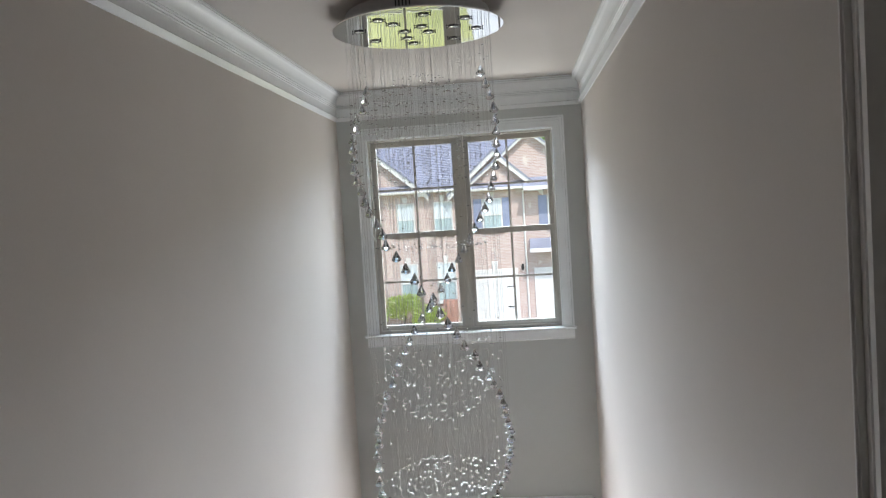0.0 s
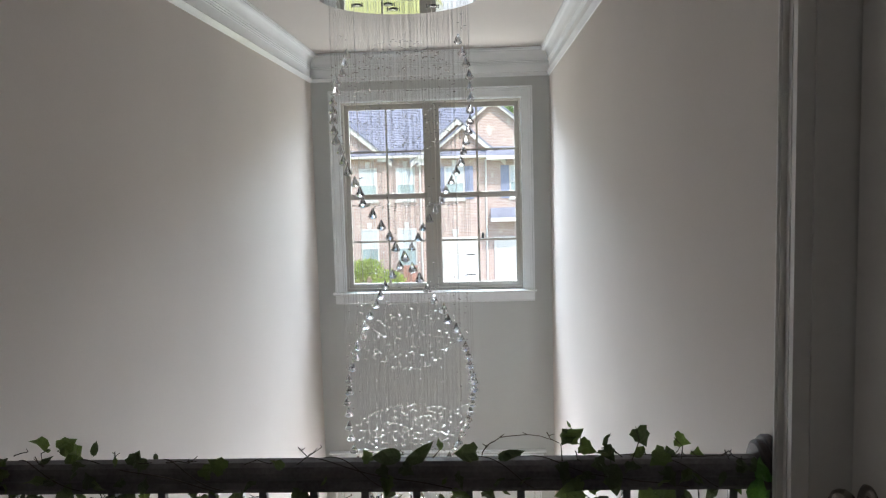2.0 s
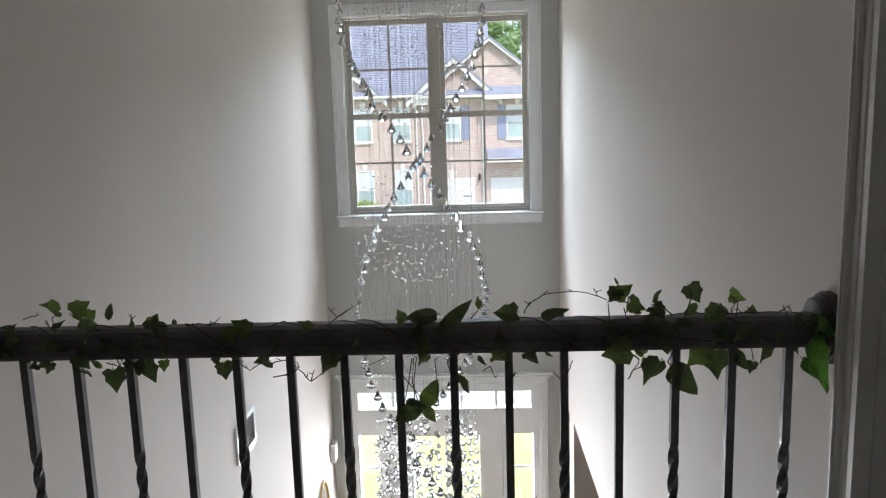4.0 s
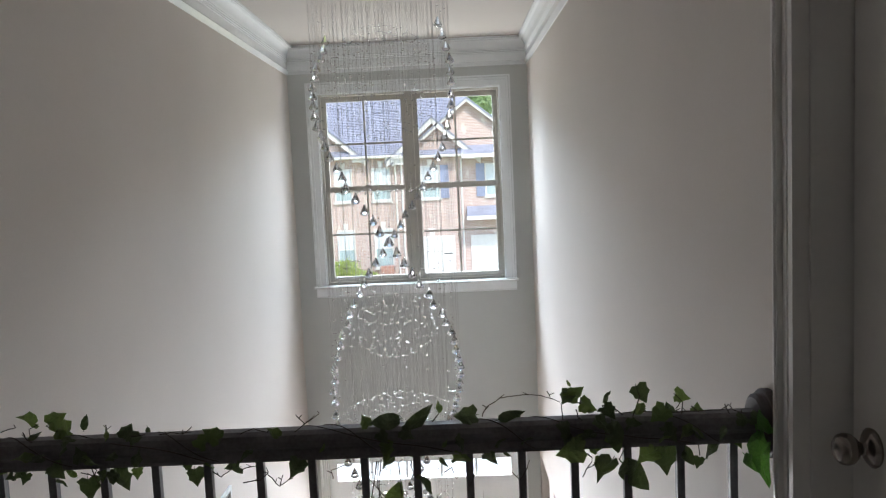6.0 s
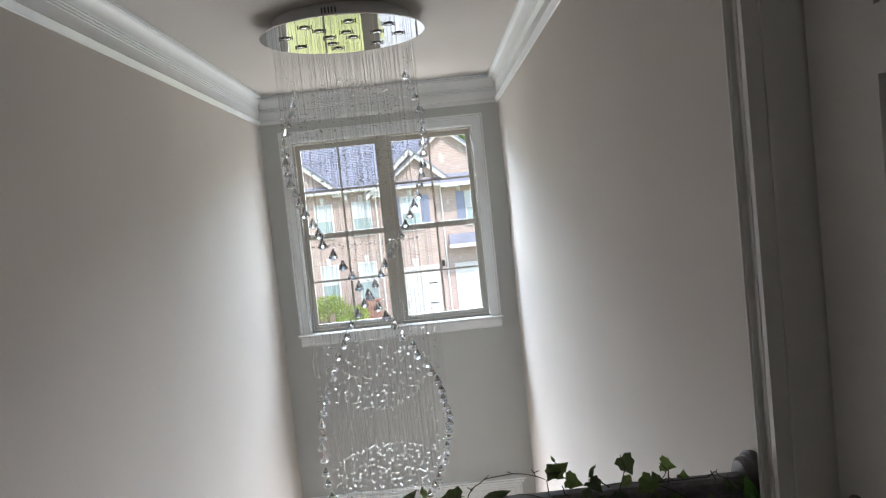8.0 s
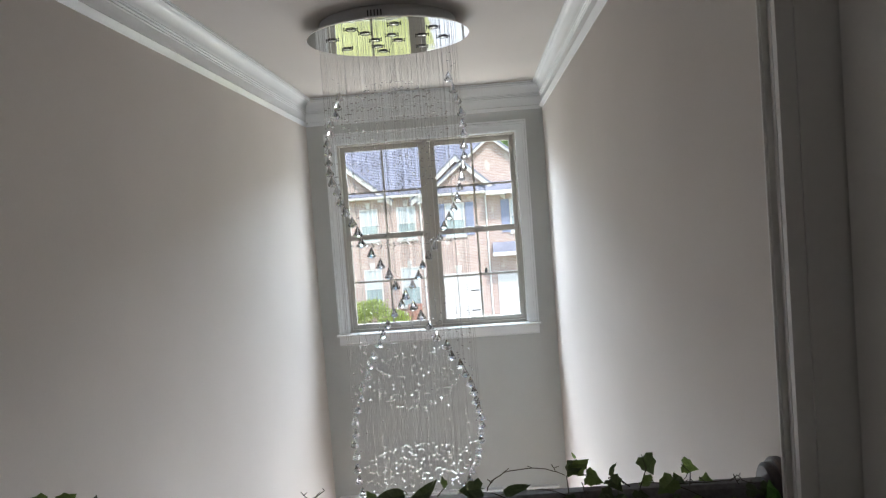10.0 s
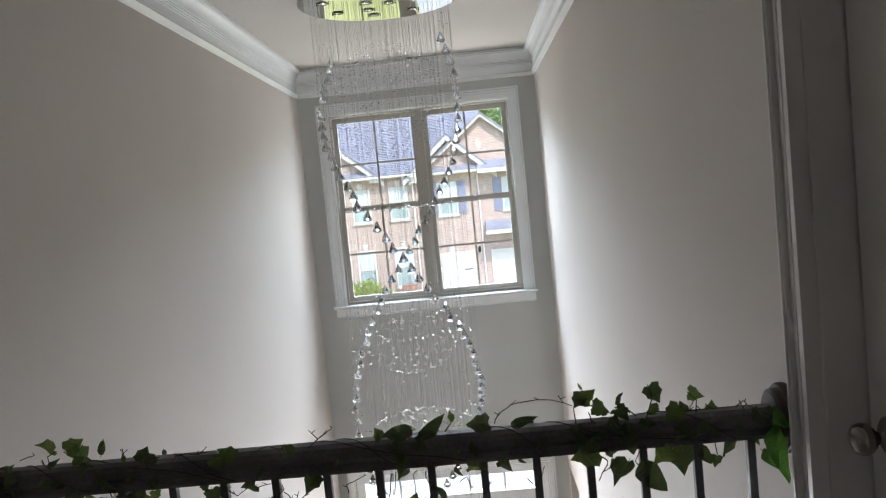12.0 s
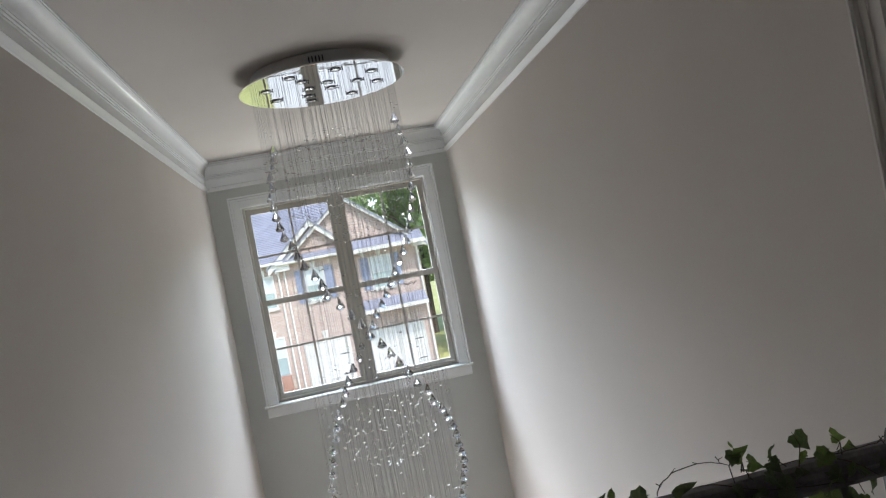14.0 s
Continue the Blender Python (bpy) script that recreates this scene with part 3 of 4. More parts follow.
SPRIGS_B = (((-0.537, 0.896), (-0.511, 0.905), (-0.483, 0.897)), ((-0.429, 0.895), (-0.406, 0.91), (-0.376, 0.931)), ((-0.406, 0.91), (-0.424, 0.931)), ((-0.404, 0.914), (-0.389, 0.921)), ((-0.598, 0.82), (-0.583, 0.808), (-0.562, 0.822)), ((-0.54, 0.822), (-0.51, 0.828)), ((-0.538, 0.795), (-0.505, 0.798), (-0.486, 0.812), (-0.489, 0.824)), ((-0.486, 0.808), (-0.466, 0.785), (-0.447, 0.796), (-0.419, 0.825)), ((-0.464, 0.785), (-0.457, 0.807)), ((-0.356, 0.796), (-0.359, 0.812), (-0.318, 0.829)), ((-0.867, 0.829), (-0.84, 0.82), (-0.833, 0.832)), ((-0.844, 0.836), (-0.832, 0.803)), ((-0.131, 0.798), (-0.116, 0.809), (-0.108, 0.786)), ((-0.081, 0.769), (-0.07, 0.797)), ((0.005, 0.795), (0.019, 0.777), (0.032, 0.794), (0.041, 0.818)), ((-0.218, 0.738), (-0.221, 0.778), (-0.223, 0.823)))

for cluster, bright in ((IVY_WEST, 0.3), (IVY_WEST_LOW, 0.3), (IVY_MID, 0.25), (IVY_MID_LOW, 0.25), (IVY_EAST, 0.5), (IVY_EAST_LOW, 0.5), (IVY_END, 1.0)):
    for x, z, size, kind, lean in cluster:
        tilt, face = rng.uniform(-30, 25), rng.uniform(-35, 35)
        y = rng.uniform(-0.056, -0.046) if bright == 1.0 else along(x, z) if 0.83 < z < 0.905 else rng.uniform(-0.024, -0.006)
        m = pose(x, y, z - RZ) @ pose(0, 0, 0, 0, lean, 0) @ pose(0, 0, 0, tilt, 0, face) @ Matrix.Scale(size * 1.0, 4) @ pose(0, 0, -0.5)
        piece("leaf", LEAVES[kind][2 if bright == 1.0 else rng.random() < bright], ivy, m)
        base = m @ Vector((0, 0.06, -0.08))
        if base.z > 0.012 or base.z < -0.085:
            end = (x + rng.uniform(-0.03, 0.03), rng.uniform(-0.03, 0.02), 0.0 if base.z > 0 else -0.072)
            bm = bmesh.new()
            mid = (base + Vector(end)) / 2 + Vector((rng.uniform(-0.012, 0.012), 0, rng.uniform(0, 0.010)))
            tube(bm, [base, mid, end], 0.0009, 0.0014, 4)
            part("stalk", bm, STEM, ivy)
# filler leaves close along the wood
for k in range(96):
    x = rng.choice((rng.uniform(-1.3, -0.85), rng.uniform(-1.3, -0.75), rng.uniform(-1.3, -0.75), rng.uniform(-0.85, 0.0), rng.uniform(0.0, 0.5), rng.uniform(0.0, 0.5)))
    a = rng.uniform(0, 360)
    z = rng.choice((-0.006, -0.066, -0.036)) + rng.uniform(-0.012, 0.006)
    m = pose(x, -0.034 if -0.06 < z < -0.01 else rng.uniform(-0.04, 0.04), z) @ pose(0, 0, 0, 0, a, 0) @ pose(0, 0, 0, rng.uniform(-40, 40), 0, rng.uniform(-50, 50)) @ Matrix.Scale(rng.uniform(0.022, 0.044), 4) @ pose(0, 0, -0.4)
    piece("leaf", LEAVES[rng.choice((0, 0, 2))][rng.random() < 0.3], ivy, m)
bm = bmesh.new()
for turn in range(2):
    pts = []
    for k in range(340):
        x = XL + 0.02 + (XR - XL - 0.05) * k / 339
        a = 2 * math.pi * (x * (2.1 + turn) + 0.4 * turn + 0.25 * noise.noise((x * 4, turn, 0)))
        r = 1 + 0.12 * noise.noise((x * 9, turn * 3, 1))
        pts.append((x, 0.034 * r * math.cos(a), -0.034 + 0.033 * r * math.sin(a)))
    tube(bm, pts, 0.0012, 0.0012, 5)
part("vine", bm, STEM, ivy, "thin brown twining vine")
for line in SPRIGS_A + SPRIGS_B:
    bm = bmesh.new()
    pts = []
    for (xa, za), (xb, zb) in zip(line, line[1:]):
        for u in (0, 0.33, 0.66):
            pts.append((xa + (xb - xa) * u + rng.uniform(-0.001, 0.001), -0.03 + rng.uniform(-0.002, 0.002), za + (zb - za) * u - RZ + rng.uniform(-0.001, 0.001)))
    pts.append((line[-1][0], -0.03, line[-1][1] - RZ))
    tube(bm, pts, 0.0012, 0.0008, 5)
    for p in pts[2::4]:
        tube(bm, [p, (p[0] + rng.uniform(-0.012, 0.012), p[1], p[2] + rng.uniform(0.003, 0.010))], 0.0010, 0.0006, 4)
    part("sprig", bm, STEM, ivy)

# ---- the chandelier ----
CX, CY, CZ = -0.419, 4.150, 2.40
lamp = thing("chandelier", "long crystal raindrop chandelier hung from a round mirrored ceiling plate", "chandelier", (CX, CY, CZ))
bm = bmesh.new()
lathe(bm, [(0, ZC - CZ - 0.001), (0.345, ZC - CZ - 0.001), (0.348, ZC - CZ - 0.006), (0.348, 0.006), (0.0, 0.006)], 64)
canopy = part("canopy", bm, CANOPY, lamp, "grey metal ceiling canopy")
for p in canopy.data.polygons:
    p.use_smooth = abs(p.normal.z) < 0.5
for k in range(5):
    a = radians(-99 + 2.6 * k)
    me = bmesh.new()
    box(me, -0.003, 0.003, -0.002, 0.002, -0.014, 0.014)
    piece("vent_slot", done("vent_slot", me, BLACK), canopy, pose(0.348 * math.cos(a), 0.348 * math.sin(a), 0.040, 0, 0, math.degrees(a) + 90))
bm = bmesh.new()
lathe(bm, [(0, 0.0055), (0.412, 0.0055), (0.416, 0.003), (0.416, -0.001), (0.413, -0.003), (0, -0.003)], 96)
part("mirror_plate", bm, CHROME, lamp, "polished mirror plate")


def socket_mesh():
    """A shallow dark lamp cup open below, with a spring clip at either side."""
    bm = bmesh.new()
    lathe(bm, [(0.0225, -0.001), (0.0250, -0.001), (0.0254, -0.003), (0.0254, -0.0048), (0.0225, -0.0048), (0.0225, -0.001)], 24)
    for s in (-1, 1):
        box(bm, s * 0.033 - 0.002, s * 0.033 + 0.002, -0.002, 0.002, -0.010, -0.001)
        box(bm, *sorted((s * 0.0256, s * 0.031)), -0.001, 0.001, -0.005, -0.003)
    return done("lamp_socket", bm, BLACK)


def bulb_mesh():
    bm = bmesh.new()
    lathe(bm, [(0.0222, -0.001), (0.0222, -0.0042), (0.016, -0.0056), (0.008, -0.0062), (0, -0.0064)], 16)
    return done("bulb", bm, CHROME, smooth=True)


SOCKET, BULB = socket_mesh(), bulb_mesh()
for count, r, ph in ((8, 0.285, 12), (3, 0.175, -5), (3, 0.070, 50)):
    for k in range(count):
        a = radians(ph + 360 * k / count)
        s = piece("lamp_socket", SOCKET, lamp, pose(r * math.cos(a), r * math.sin(a), -0.003, 0, 0, rng.uniform(-25, 25)), "small dark lamp holder")
        piece("bulb", BULB, s, Matrix())


def drop_mesh():
    """A faceted conical crystal, 54 mm long, hung by its tip."""
    bm = bmesh.new()
    lathe(bm, [(0, 0.0), (0.0032, -0.002), (0.0125, -0.022), (0.0220, -0.042), (0.0220, -0.044), (0.0150, -0.051), (0.006, -0.054), (0, -0.0545)], 8)
    return done("crystal_drop", bm, CRYSTAL)


BALLGLASS = mat("clear_ball_crystal", (0.60, 0.61, 0.63), 0.0, vary=0, bump=0, trans=1.0, ior=1.5)


def ball_mesh(r):
    bm = bmesh.new()
    prof = [(r * math.sin(math.pi * k / 6), r * math.cos(math.pi * k / 6)) for k in range(7)]
    prof[0], prof[-1] = (0, r), (0, -r)
    lathe(bm, prof, 9)
    return done("crystal_ball", bm, BALLGLASS)


DROP, BALL = drop_mesh(), ball_mesh(0.0145)
HR, HK = 0.352, 2.08
wires = []
beads = []
rng = random.Random(11)
# two strands of conical drops wind down round the whole length
for ph, first, step, level in ((math.pi, 2.150, 0.0523, 1.890), (0.0, 2.142, 0.0522, 1.870)):
    for k in range(58):
        z = first - step * k + rng.uniform(-0.003, 0.003)
        a = ph - HK * (z - level) + rng.uniform(-0.03, 0.03)
        r = HR - 0.020 * min(1.0, max(0.0, (1.3 - z) / 0.4)) + rng.uniform(-0.006, 0.006)
        x, y = r * math.cos(a), r * math.sin(a)
        piece("crystal_drop", DROP, lamp, pose(x, y, z + 0.03 - CZ, rng.uniform(-3, 3), rng.uniform(-3, 3), rng.uniform(0, 45)))
        wires.append((x, y, z + 0.03))
        for dz in (0.045, 0.09, 0.15):
            if rng.random() < 0.45:
                beads.append((x, y, z + 0.03 + dz + rng.uniform(-0.01, 0.01)))
balls = []
for r, n in ((0.04, 5), (0.09, 10), (0.14, 15), (0.19, 20), (0.235, 24), (0.268, 28), (0.315, 15)):
    for k in range(n):
        a = 2 * math.pi * (k + 0.37 * n) / n + rng.uniform(-0.08, 0.08)
        x, y = r * math.cos(a), r * math.sin(a)
        low = 2.2
        todo = []
        if r < 0.3:
            h = math.sqrt(0.292 ** 2 - r ** 2)
            todo += [1.888 + h]
            if rng.random() < 0.5:
                todo.append(1.888 + h - 0.04)
            # bowl of the upper globe, filled in rows above its skin
            for j in range(5):
                if j == 0 or rng.random() < 0.42:
                    todo.append(1.888 - h * 0.97 + 0.045 * j)
            # flat ring
            if r > 0.2:
                todo += [1.342, 1.352] if rng.random() < 0.7 else [1.342]
            elif k % 3 == 0:
                todo.append(1.342)
            # bowl of the middle globe: a dense skin under a few sparse rows
            h2 = math.sqrt(max(0.0, 0.272 ** 2 - r ** 2))
            todo += [0.752 - h2]
            if r > 0.12 and rng.random() < 0.5:
                todo.append(0.752 - h2 + 0.018)
            for j in range(1, 6):
                if rng.random() < 0.17:
                    todo.append(0.752 - h2 + 0.018 + 0.062 * j)
            # shallow dome of the lower globe, with the beads of its body under it
            top = 0.272 - 0.075 * (r / 0.27) ** 2
            for j in range(6):
                if rng.random() < (0.7 if j == 0 else 0.3):
                    todo.append(top - 0.034 * j)
            todo = [z + rng.uniform(-0.006, 0.006) for z in todo]
            if (r > 0.2 and k % 2) or k % 5 == 0:
                for j in range(9 if r > 0.2 else 6):
                    z = -0.19 - 0.30 * max(0, r - 0.18) - 0.078 * j + rng.uniform(-0.025, 0.025)
                    if j < 2:
                        todo.append(z)
                    else:
                        balls.append((x, y, z))
                    low = min(low, z)
        else:
            todo = [z + rng.uniform(-0.03, 0.03) for z in (0.95, 0.86, 0.80, 0.70, 0.62, 0.40, 0.33, 0.2, 0.1) if rng.random() < 0.55]
        beads += [(x, y, z) for z in todo]
        wires.append((x, y, min([low] + todo)))
for x, y, z in balls:
    piece("crystal_ball", BALL, lamp, pose(x, y, z - CZ, 0, 0, rng.uniform(0, 40)))


def bead_cloud(bm, places):
    """Small flat octagon beads, strung through their rims so that they lie across the wire."""
    for x, y, z in places:
        r = rng.uniform(0.0052, 0.0068)
        m = pose(x + rng.uniform(-0.004, 0.004), y, z - CZ, rng.uniform(-16, 16), rng.uniform(-16, 16), rng.uniform(0, 180)) @ Matrix.Diagonal((1.25, 0.85, 0.62, 1))
        lathe(bm, [(0, r * 0.62), (r * 0.62, r * 0.5), (r, 0), (r * 0.62, -r * 0.5), (0, -r * 0.62)], 8, m)


beads.sort(key=lambda b: -b[2])
for name, lo, hi in (("upper_bead_cloud", 1.5, 3), ("middle_bead_cloud", 0.45, 1.5), ("lower_bead_cloud", -2, 0.45)):
    bm = bmesh.new()
    bead_cloud(bm, [b for b in beads if lo < b[2] <= hi])
    part(name, bm, BEAD, lamp, "swarm of tiny clear octagon beads", kind="stuff")
bm = bmesh.new()
for x, y, z in wires:
    tube(bm, [(x, y, -0.003), (x, y, z - CZ)], 0.00042, n=3)
part("wire_curtain", bm, WIRE, lamp, "curtain of fine steel hanging wire", kind="stuff")

# ---- small things on the walls and by the front door ----
vent = thing("wall_vent", "white wall return-air grille with dark slots", "vent", (XL, 3.99, -0.28))
bm = bmesh.new()
panel_wall(bm, "x", 0.001, 0.012, -0.157, 0.157, -0.098, 0.098, [(-0.132, -0.006, -0.074, 0.074), (0.006, 0.132, -0.074, 0.074)])
part("vent_frame", bm, TRIM, vent)
for y0, y1 in ((-0.131, -0.007), (0.007, 0.131)):
    for k in range(10):
        z = -0.072 + 0.0148 * k
        bm = bmesh.new()
        prism(bm, [(0.001, z - 0.001), (0.010, z + 0.006), (0.010, z + 0.0075), (0.001, z + 0.0005)], "y", y0, y1)
        part("slat", bm, VENT, vent)
chime = thing("door_chime", "small white plastic door chime box on the wall", "door chime", (XL, 6.15, -1.34))
slab("chime_cover", TRIM, chime, 0.004, 0.045, -0.06, 0.06, -0.075, 0.075, bevel=0.006)
slab("back_plate", VENT, chime, 0.0005, 0.006, -0.055, 0.055, -0.07, 0.07)
mir = thing("wall_mirror", "oval wall mirror in a thin gold rope frame", "mirror", (XL, 5.72, -1.76))
bm = bmesh.new()
ring = [(0.016, 0.20 * math.cos(2 * math.pi * k / 48), 0.36 * math.sin(2 * math.pi * k / 48)) for k in range(49)]
tube(bm, ring, 0.008, n=8)
part("mirror_frame", bm, GOLD, mir, "gold frame", smooth=True)
bm = bmesh.new()
prism(bm, [(p[1], p[2]) for p in ring[:-1]], "x", 0.004, 0.010)
part("mirror_pane", bm, MIRROR, mir)
for x in (-1.18, 0.36):
    v = thing("floor_vase", "tall pale vase of dried pampas grass beside the front door", "vase", (x, 5.98, ZG), group="vases by the door")
    bm = bmesh.new()
    lathe(bm, [(0, 0.001), (0.09, 0.001), (0.12, 0.12), (0.125, 0.3), (0.09, 0.52), (0.055, 0.62), (0.07, 0.68), (0.06, 0.68), (0.045, 0.62), (0, 0.6)], 28)
    part("vase_body", bm, CERAMIC, v, smooth=True)
    for k in range(16):
        a, lean, h = rng.uniform(0, 6.28), rng.uniform(0.03, 0.15), rng.uniform(1.2, 1.66)
        tip = (lean * math.cos(a), lean * math.sin(a) * 0.6, h)
        bm = bmesh.new()
        tube(bm, [(0, 0, 0.6), (tip[0] * 0.4, tip[1] * 0.4, 0.8), tip], 0.002, 0.001, 4)
        for j in range(22):
            u = rng.uniform(0.5, 1.0)
            p = Vector((tip[0] * u, tip[1] * u, 0.6 + (h - 0.6) * u))
            tube(bm, [p, p + Vector((rng.uniform(-0.02, 0.02), rng.uniform(-0.02, 0.02), rng.uniform(0.02, 0.06)))], 0.0015, 0.0005, 3)
        part("grass_plume", bm, PAMPAS, v)

# ---- outside: ground, street and the brick houses opposite ----
HY, GZ = 37.8, -3.97


def ground_z(y):
    u = min(1.0, max(0.0, (y - 8.0) / 3.2))
    return -3.45 + (GZ + 3.45) * (u * u * (3 - 2 * u)) if y > 8 else -3.45


bm = bmesh.new()
ys = [-400, -100, -20, 0, 6.5, 8, 8.8, 9.6, 10.4, 11.2, 14, 18, 22, 30, 45, 80, 160, 400]
xs = [-400, -120, -40, -15, -6, 0, 6, 15, 40, 120, 400]
grid = [[bm.verts.new((x, y, ground_z(y) if y != 0 else -3.45)) for x in xs] for y in ys]
for i in range(len(ys) - 1):
    for j in range(len(xs) - 1):
        bm.faces.new((grid[i][j], grid[i][j + 1], grid[i + 1][j + 1], grid[i + 1][j]))
setting("ground", bm, GRASS, "sunlit yellow-green lawn sloping to the street", "lawn")
bm = bmesh.new()
box(bm, -120, 120, 16.4, 21.2, -4.4, GZ + 0.02)
setting("road", bm, ASPHALT, "grey asphalt street between the houses", "road")
bm = bmesh.new()
for y0 in (16.2, 21.2):
    box(bm, -120, 120, y0, y0 + 0.2, -4.4, GZ + 0.12)
setting("kerb", bm, CONCRETE, "pale concrete kerbs along the street", "kerb")
bm = bmesh.new()
box(bm, -1.3, 4.0, 21.4, HY - 0.02, GZ - 0.05, GZ + 0.03)
box(bm, -2.3, -1.3, 33.2, HY - 0.02, GZ - 0.05, GZ + 0.03)
box(bm, -12, -9, 21.4, HY - 0.02, GZ - 0.05, GZ + 0.03)
setting("pavement_driveway", bm, CONCRETE, "pale concrete driveways before the garages", "driveway")
bm = bmesh.new()
box(bm, -3.0, 2.4, YE + 0.25, 7.9, -3.5, -3.40)
box(bm, -40, 40, 12.9, 16.0, GZ - 0.1, GZ + 0.03)
setting("pavement_path", bm, CONCRETE, "pale concrete porch and front walk outside the door", "path")


def house_window(parent, x0, x1, z0, z1, y, shutters=False):
    w = part("window", (lambda b: (panel_wall(b, "y", y - 0.05, y + 0.02, x0 - 0.07, x1 + 0.07, z0 - 0.07, z1 + 0.07, [(x0, x1, z0, z1)]), b)[1])(bmesh.new()), EXTW, parent)
    zm = (z0 + z1) / 2
    slab("pane", FARGLASS, w, x0, x1, y - 0.01, y + 0.005, z0, zm - 0.03)
    slab("blind", BLIND, w, x0, x1, y - 0.012, y + 0.005, zm + 0.03, z1)
    slab("meeting_rail", EXTW, w, x0, x1, y - 0.035, y + 0.004, zm - 0.03, zm + 0.03)
    slab("sill", CONCRETE, parent, x0 - 0.12, x1 + 0.12, y - 0.09, y, z0 - 0.16, z0 - 0.07)
    bm = bmesh.new()
    prism(bm, [((x0 + x1) / 2 - 0.09, z1 + 0.09), ((x0 + x1) / 2 + 0.09, z1 + 0.09), ((x0 + x1) / 2 + 0.13, z1 + 0.38), ((x0 + x1) / 2 - 0.13, z1 + 0.38)], "y", y - 0.05, y)
    part("keystone", bm, EXTW, parent)
    if shutters:
        for s0, s1 in ((x0 - 0.50, x0 - 0.09), (x1 + 0.09, x1 + 0.50)):
            bm = bmesh.new()
            box(bm, s0, s1, y - 0.05, y - 0.001, z0 - 0.07, z1 + 0.07)
            for k in range(16):
                z = z0 + (z1 - z0) * (k + 0.5) / 16
                box(bm, s0 + 0.05, s1 - 0.05, y - 0.062, y - 0.05, z - 0.025, z + 0.025)
            part("shutter", bm, SHUTTER, parent, "dark navy shutter")


def garage_door(parent, x0, x1, z0, z1, y):
    bm = bmesh.new()
    panel_wall(bm, "y", y - 0.06, y - 0.001, x0 - 0.13, x1 + 0.13, z0, z1 + 0.15, [(x0, x1, z0, z1)])
    g = part("garage_door", bm, EXTW, parent, "white panelled garage door")
    for r in range(4):
        h0, h1 = z0 + (z1 - z0) * r / 4, z0 + (z1 - z0) * (r + 1) / 4
        slab("door_section", EXTW, g, x0, x1, y - 0.03, y - 0.001, h0 + 0.006, h1 - 0.006)
        n = max(3, round((x1 - x0) / 0.6))
        for k in range(n):
            a, b = x0 + (x1 - x0) * k / n, x0 + (x1 - x0) * (k + 1) / n
            slab("door_panel", EXTW, g, a + 0.07, b - 0.07, y - 0.045, y - 0.03, h0 + 0.12, h1 - 0.12)
    for z in (z0 + (z1 - z0) * 0.3, z0 + (z1 - z0) * 0.7):
        slab("strap_hinge", BLACK, g, x1 - 0.45, x1 - 0.03, y - 0.052, y - 0.046, z - 0.025, z + 0.025)


def gable(parent, xc, half, z0, z1, y, depth, wall_depth, board=0.24):
    """A brick gable with white rake boards and a shingled roof."""
    bm = bmesh.new()
    prism(bm, [(xc - half, z0), (xc + half, z0), (xc, z1)], "y", y, y + wall_depth)
    part("gable_wall", bm, BRICK, parent)
    k = (z1 - z0) / half
    for s in (-1, 1):
        e = half + 0.35
        bm = bmesh.new()
        prism(bm, [(xc, z1 + 0.02), (xc + s * e, z1 + 0.02 - k * e), (xc + s * e, z1 - board - k * e), (xc, z1 - board)], "y", y - 0.30, y - 0.24)
        part("rake_board", bm, EXTW, parent, "white rake board")
        bm = bmesh.new()
        prism(bm, [(xc, z1 + 0.12), (xc + s * (e + 0.06), z1 + 0.12 - k * (e + 0.06)), (xc + s * (e + 0.06), z1 + 0.02 - k * (e + 0.06)), (xc, z1 + 0.02)], "y", y - 0.34, y + depth)
        part("gable_roof", bm, SLATE, parent)
        bm = bmesh.new()
        box(bm, *sorted((xc + s * (half - 0.35), xc + s * (e + 0.02))), y - 0.32, y, z0 - 0.30, z0 - 0.02)
        part("eave_return", bm, EXTW, parent)


